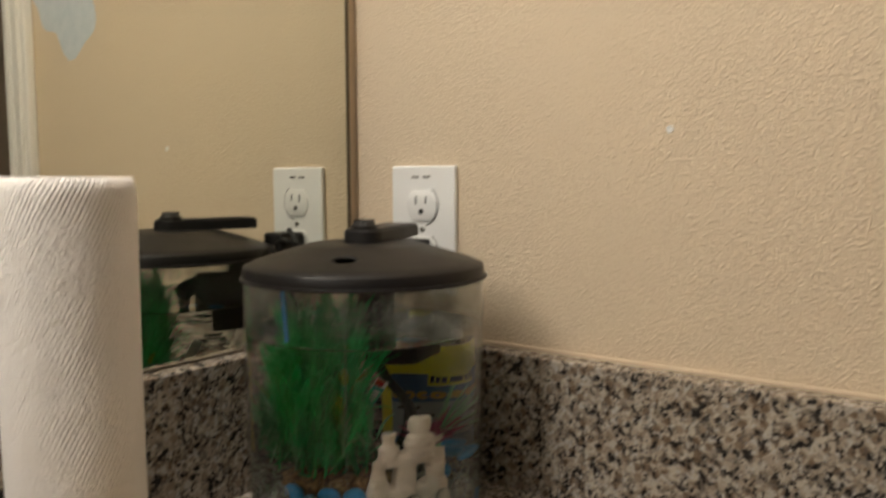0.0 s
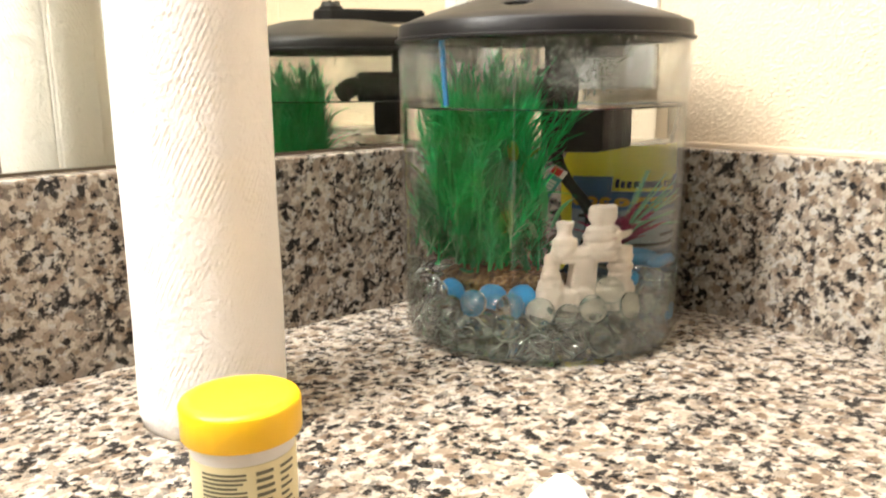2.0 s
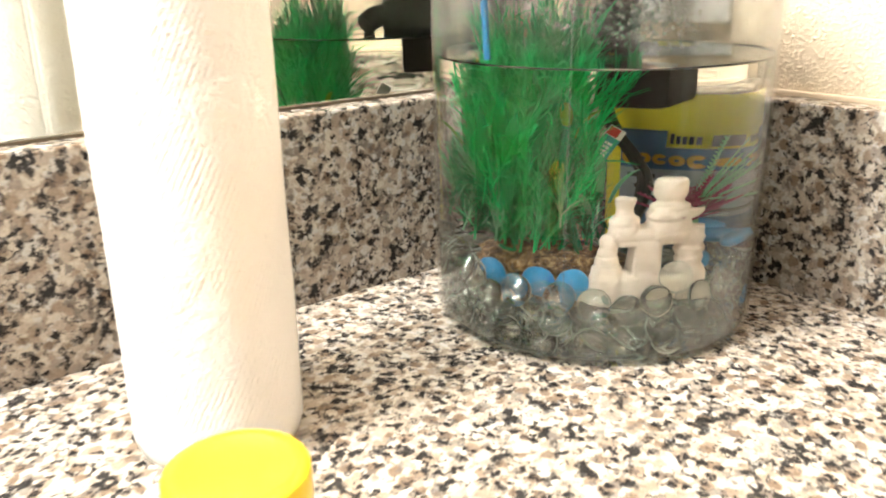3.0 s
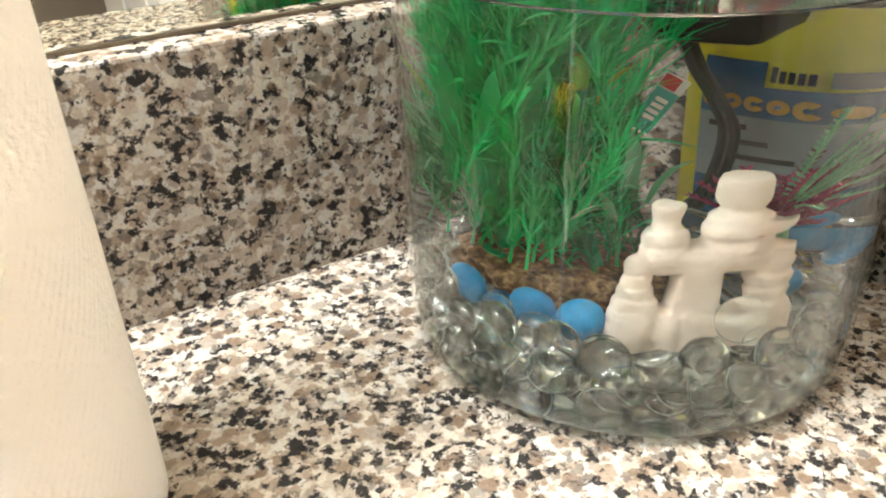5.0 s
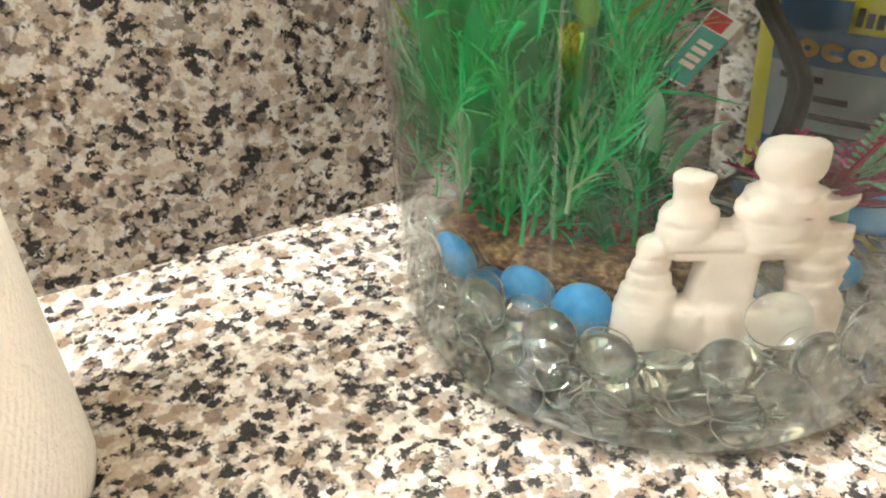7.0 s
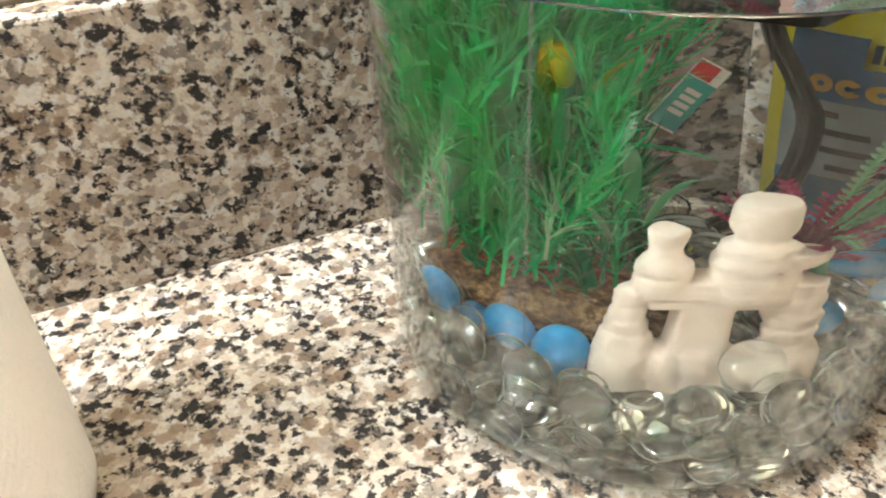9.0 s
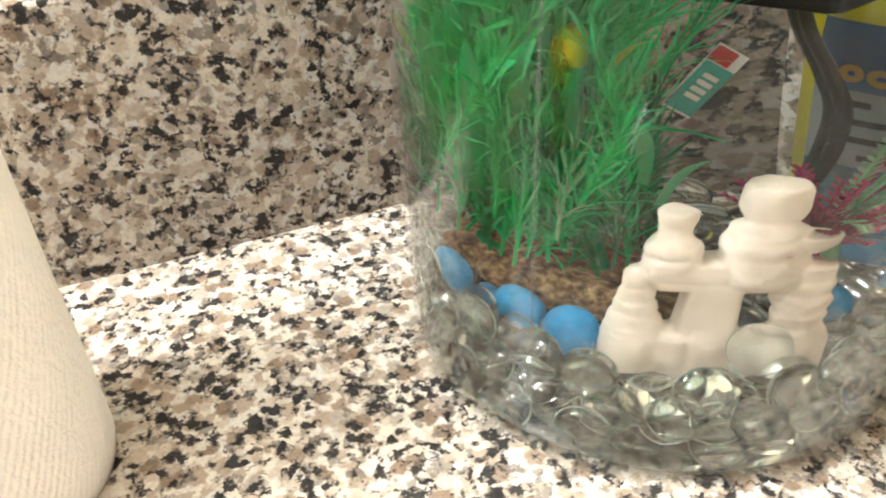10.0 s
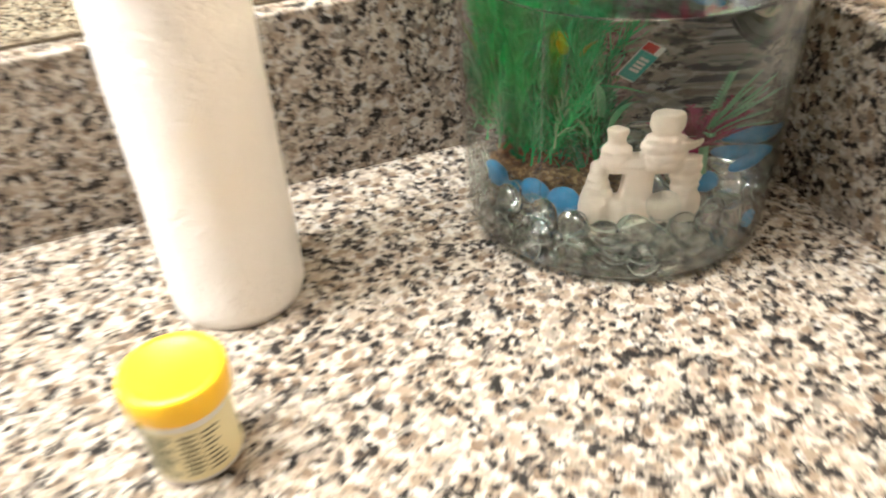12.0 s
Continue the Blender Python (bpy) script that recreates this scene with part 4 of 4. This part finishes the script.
for x, y, z, az, le, size in ((0.033, 0.000, 0.052, -50, 6, 0.030), (0.036, 0.003, 0.046, 10, 20, 0.032), (0.031, -0.004, 0.040, -80, 24, 0.024), (-0.010, -0.018, 0.045, -60, 25, 0.026)):
    part("pale_leaf", blade_bm(size * 0.8, 0.0052, 0.4, 0.3), LEAF_PALE, plant, "pale translucent leaf", m=Matrix.Translation((x, y, z)) @ pose(0, 0, 0, 0, 0, az) @ pose(0, 0, 0, 0, le, 0))

tag = thing("plant_tag", Matrix.Translation((0.1005, -0.1015, 0.0915)) @ pose(0, 0, 0, 0, 0, 76) @ pose(0, 0, 0, 0, 34, 0) @ Matrix.Diagonal((1.1, 0.62, 0.66, 1)), "small teal, white and red printed tag among the leaves", "tag")
part("card", box((-0.0042, -0.0004, -0.004), (0.0042, 0.0004, 0.030), 0.0003), PLATE, tag)
part("print_panel", box((-0.0038, -0.0007, -0.003), (0.0040, -0.00045, 0.0215)), TEAL, tag, smooth=False)
part("print_panel", box((-0.0040, -0.0007, 0.0220), (0.0016, -0.00045, 0.0292)), RED_PRINT, tag, smooth=False)
for z in (0.004, 0.0075, 0.011, 0.0145):
    part("print_bar", box((-0.0018, -0.0010, z), (0.0022, -0.00075, z + 0.0022)), PLATE, tag, smooth=False)

# ---- behind the tank ----
pouch = thing("food_pouch", Matrix.Translation((0.0560, -0.0115, 0.0)) @ pose(0, 0, 0, 0, 0, 12), "yellow and blue pouch of water conditioner standing behind the tank", "package")
bm = bmesh.new()
NX, NZ = 16, 22
W2, HH = 0.0245, 0.1165
grid = {}
for sgn in (-1, 1):
    for i in range(NX + 1):
        for j in range(NZ + 1):
            x, z = -1 + 2 * i / NX, j / NZ
            shoulder = 1 - 0.20 * max(0, (z - 0.84) / 0.16) ** 2
            puff = 0.0048 * (1 - x ** 4) * (1 - max(0, (z - 0.70) / 0.30) ** 2) * (1 - 0.7 * max(0, 1 - z / 0.05)) + 0.0004
            puff += 0.0005 * noise.noise(Vector((x * 3, z * 5, sgn * 3.0)))
            grid[sgn, i, j] = bm.verts.new((x * W2 * shoulder, sgn * puff, z * HH))
for sgn in (-1, 1):
    for i in range(NX):
        for j in range(NZ):
            bm.faces.new([grid[sgn, a, b] for a, b in ((i, j), (i + 1, j), (i + 1, j + 1), (i, j + 1))])
for i in range(NX):
    for j in (0, NZ):
        bm.faces.new((grid[-1, i, j], grid[-1, i + 1, j], grid[1, i + 1, j], grid[1, i, j]))
for j in range(NZ):
    for i in (0, NX):
        bm.faces.new((grid[-1, i, j], grid[-1, i, j + 1], grid[1, i, j + 1], grid[1, i, j]))
part("bag", bm, POUCH, pouch, "glossy yellow bag")


def pouch_print(name, x0, x1, z0, z1, lift, mat, slant=0.0):
    bm = bmesh.new()
    cols = []
    for i in range(9):
        x = x0 + (x1 - x0) * i / 8
        col = []
        for j in range(5):
            z = z0 + (z1 - z0) * j / 4 + slant * (x - x0)
            zz = z / HH
            xx = x / W2
            puff = 0.0048 * (1 - xx ** 4) * (1 - max(0, (zz - 0.70) / 0.30) ** 2) * (1 - 0.7 * max(0, 1 - zz / 0.05)) + 0.0010 + lift
            col.append(bm.verts.new((x, -puff, z)))
        cols.append(col)
    for a, b in zip(cols, cols[1:]):
        for j in range(4):
            bm.faces.new((a[j], b[j], b[j + 1], a[j + 1]))
    return part(name, bm, mat, pouch)


pouch_print("print_panel", -0.0165, 0.0235, 0.040, 0.0715, 0.0002, GREY_PRINT)
pouch_print("print_panel", -0.0165, 0.0015, 0.0835, 0.0945, 0.0003, BLUE_PRINT)
pouch_print("print_panel", -0.0165, 0.0235, 0.0700, 0.0840, 0.0003, BLUE_PRINT)
pouch_print("print_panel", -0.0165, 0.0235, 0.006, 0.0400, 0.0003, BLUE_PRINT)
for k in range(5):
    pouch_print("brand_shape", 0.0030 + 0.0021 * k, 0.0045 + 0.0021 * k, 0.0865, 0.0915 + 0.0015 * (k == 0), 0.0006, DARK_SLOT)
pouch_print("brand_shape", 0.0150, 0.0225, 0.0855, 0.0925, 0.0006, PRINT)


def pouch_ring(cx, cz, rx, rz, gap, mat):
    """A rounded open shape printed on the front of the bag."""
    bm = bmesh.new()
    rows = []
    for i in range(15):
        a = radians(gap) + (2 * math.pi - 2 * radians(gap)) * i / 14
        row = []
        for f in (1.0, 0.3):
            x, z = cx + rx * f * math.cos(a), cz + rz * f * math.sin(a)
            row.append(bm.verts.new((x, -0.0048 * (1 - (x / W2) ** 4) * (1 - max(0, (z / HH - 0.70) / 0.30) ** 2) - 0.0021, z)))
        rows.append(row)
    for a, b in zip(rows, rows[1:]):
        bm.faces.new((a[0], b[0], b[1], a[1]))
    return part("brand_shape", bm, mat, pouch)


for k, (tall, gap) in enumerate(((1.25, 0), (1.0, 0), (1.0, 30), (1.0, 0), (1.3, 40), (1.0, 10))):
    pouch_ring(-0.0125 + 0.0062 * k, 0.0770 - 0.0003 * k, 0.0029, 0.0033 * tall, gap, GOLD_PRINT)
for k in range(4):
    pouch_print("print_bar", -0.013 + 0.003 * k, -0.002 + 0.006 * k, 0.064 - 0.007 * k, 0.0665 - 0.007 * k, 0.0005, DARK_SLOT)

power_cord = thing("extension_lead", pose(0, 0, 0), "doubled black electric lead hanging behind the tank", "electric lead")
for dx in (0.0, 0.0034):
    part("strand", tube(smooth_path([(0.050 + dx, -0.006, 0.212), (0.036 + dx, -0.010, 0.196), (0.034 + dx, -0.022, 0.150), (0.0375 + dx, -0.0275, 0.114), (0.0430 + dx, -0.0270, 0.094),
                                   (0.0510 + dx, -0.0250, 0.078), (0.0560 + dx, -0.0245, 0.062), (0.050 + dx, -0.0265, 0.032), (0.034 + dx, -0.034, 0.010), (0.020 + dx, -0.034, 0.0018)]), 0.0017), CORD, power_cord)

# ---- paper towel roll ----
roll = thing("paper_towel_roll", Matrix.Translation(ROLL), "roll of white embossed paper towels standing on end", "paper towels")
H_ROLL = 0.2655


def sheet(r0, r1, a0, a1, steps, thick, name, label=""):
    bm = bmesh.new()
    uv = bm.loops.layers.uv.new("UVMap")
    rows = 44
    cols = []
    for i in range(steps + 1):
        t = i / steps
        a = a0 + (a1 - a0) * t
        col = []
        for j in range(rows + 1):
            v = j / rows
            z = H_ROLL * v
            r = r0 + (r1 - r0) * t + 0.0006 * noise.noise(Vector((math.cos(a) * 2, math.sin(a) * 2, v * 5)))
            soft_end = 0.0018 * (max(0, 1 - v / 0.03) ** 2 + max(0, (v - 0.975) / 0.025) ** 2)
            r -= soft_end
            col.append((bm.verts.new((r * math.cos(a), r * math.sin(a), z + 0.0008 * noise.noise(Vector((a * 2, v * 9, 1))) * (0 < j < rows))), a * r0, z))
        cols.append(col)
    for a, b in zip(cols, cols[1:]):
        for j in range(rows):
            q = (a[j], b[j], b[j + 1], a[j + 1])
            f = bm.faces.new([c[0] for c in q])
            for loop, c in zip(f.loops, q):
                loop[uv].uv = (c[1], c[2])
    ob = part(name, bm, PAPER, roll, label)
    if thick:
        s = ob.modifiers.new("thickness", "SOLIDIFY")
        s.thickness, s.offset = thick, -1
    return ob


sheet(0.0359, 0.0365, radians(195), radians(195 + 360), 128, 0.0006, "outer_sheet", "loose outer sheet")
sheet(0.0365, 0.0398, radians(195 - 4), radians(195 - 48), 16, 0.0006, "sheet_end", "free edge of the last sheet")
part("wound_paper", lathe([(0.0190, 0.001), (0.0337, 0.0005), (0.0352, 0.003), (0.0352, H_ROLL - 0.003), (0.0337, H_ROLL - 0.0008), (0.0190, H_ROLL - 0.001)], 64, closed=True), PAPER, roll)
part("core", lathe([(0.0175, 0.001), (0.0188, 0.001), (0.0188, H_ROLL - 0.0015), (0.0175, H_ROLL - 0.0015)], 48, closed=True), CARD, roll, "brown cardboard core")

# ---- food jar ----
jar = thing("food_jar", Matrix.Translation(JAR) @ Matrix.Diagonal((0.98, 0.98, 0.985, 1)), "small white jar of fish food with a yellow screw cap", "jar")
part("jar_body", lathe([(0, 0), (0.0180, 0), (0.0192, 0.0012), (0.0194, 0.003), (0.0194, 0.0385), (0.0182, 0.0395), (0.0182, 0.0445), (0, 0.0445)], 64), JAR_WHITE, jar)
part("label", lathe([(0.01955, 0.0035), (0.01975, 0.0036), (0.01975, 0.0338), (0.01955, 0.0339)], 64), LABEL, jar, "cream paper label with fine print")
bm = lathe([(0.0206, 0.0400), (0.0222, 0.0400), (0.0225, 0.0406), (0.0225, 0.0520), (0.0219, 0.0532), (0.0205, 0.0538), (0.0178, 0.0538), (0.0170, 0.0533), (0.0, 0.0533)], 96,
           wobble=lambda a, z: 1 + (0.004 * math.cos(60 * a) if 0.0405 < z < 0.0521 else 0))
part("cap", bm, YELLOW, jar, "glossy yellow screw cap")


def jar_bar(a0, a1, z, h, mat):
    bm = bmesh.new()
    n = max(2, int(abs(a1 - a0) / 6))
    cols = []
    for i in range(n + 1):
        a = radians(a0 + (a1 - a0) * i / n)
        cols.append([bm.verts.new((0.01995 * math.cos(a), 0.01995 * math.sin(a), zz)) for zz in (z, z + h)])
    for p, q in zip(cols, cols[1:]):
        bm.faces.new((p[0], q[0], q[1], p[1]))
    part("print_bar", bm, mat, jar)


rng = random.Random(3)
for k in range(15):
    z = 0.0305 - k * 0.0017
    jar_bar(-74, -24 - rng.choice((0, 0, 4, 10)), z, 0.0009, LABEL_PRINT)
for k in range(9):
    z = 0.0300 - k * 0.0028
    jar_bar(-14, 0 + rng.uniform(0, 9), z, 0.0014, LABEL_PRINT)
    jar_bar(14, 26 + rng.uniform(0, 12), z, 0.0012, LABEL_PRINT)

# ---- crumpled tissue ----
bm = bmesh.new()
bmesh.ops.create_icosphere(bm, subdivisions=4, radius=1.0)
for v in bm.verts:
    c = v.co.copy()
    f = 1 + 0.22 * noise.noise(c * 1.6 + Vector((4.0, 1.0, 0.0))) + 0.10 * abs(noise.noise(c * 4.0))
    peak = 1 + 0.35 * max(0.0, c.dot(Vector((-0.6, 0.6, 0.5)))) ** 2
    v.co = Vector((c.x * 0.021 * f, c.y * 0.014 * f, max(0.0, 0.010 + c.z * 0.0155 * f * peak)))
tissue = part("crumpled_tissue", bm, PAPER, m=pose(0.304, -0.310, 0.0002, 0, 0, -35))
tagged(tissue, "small crumpled white paper tissue on the granite counter", "tissue")
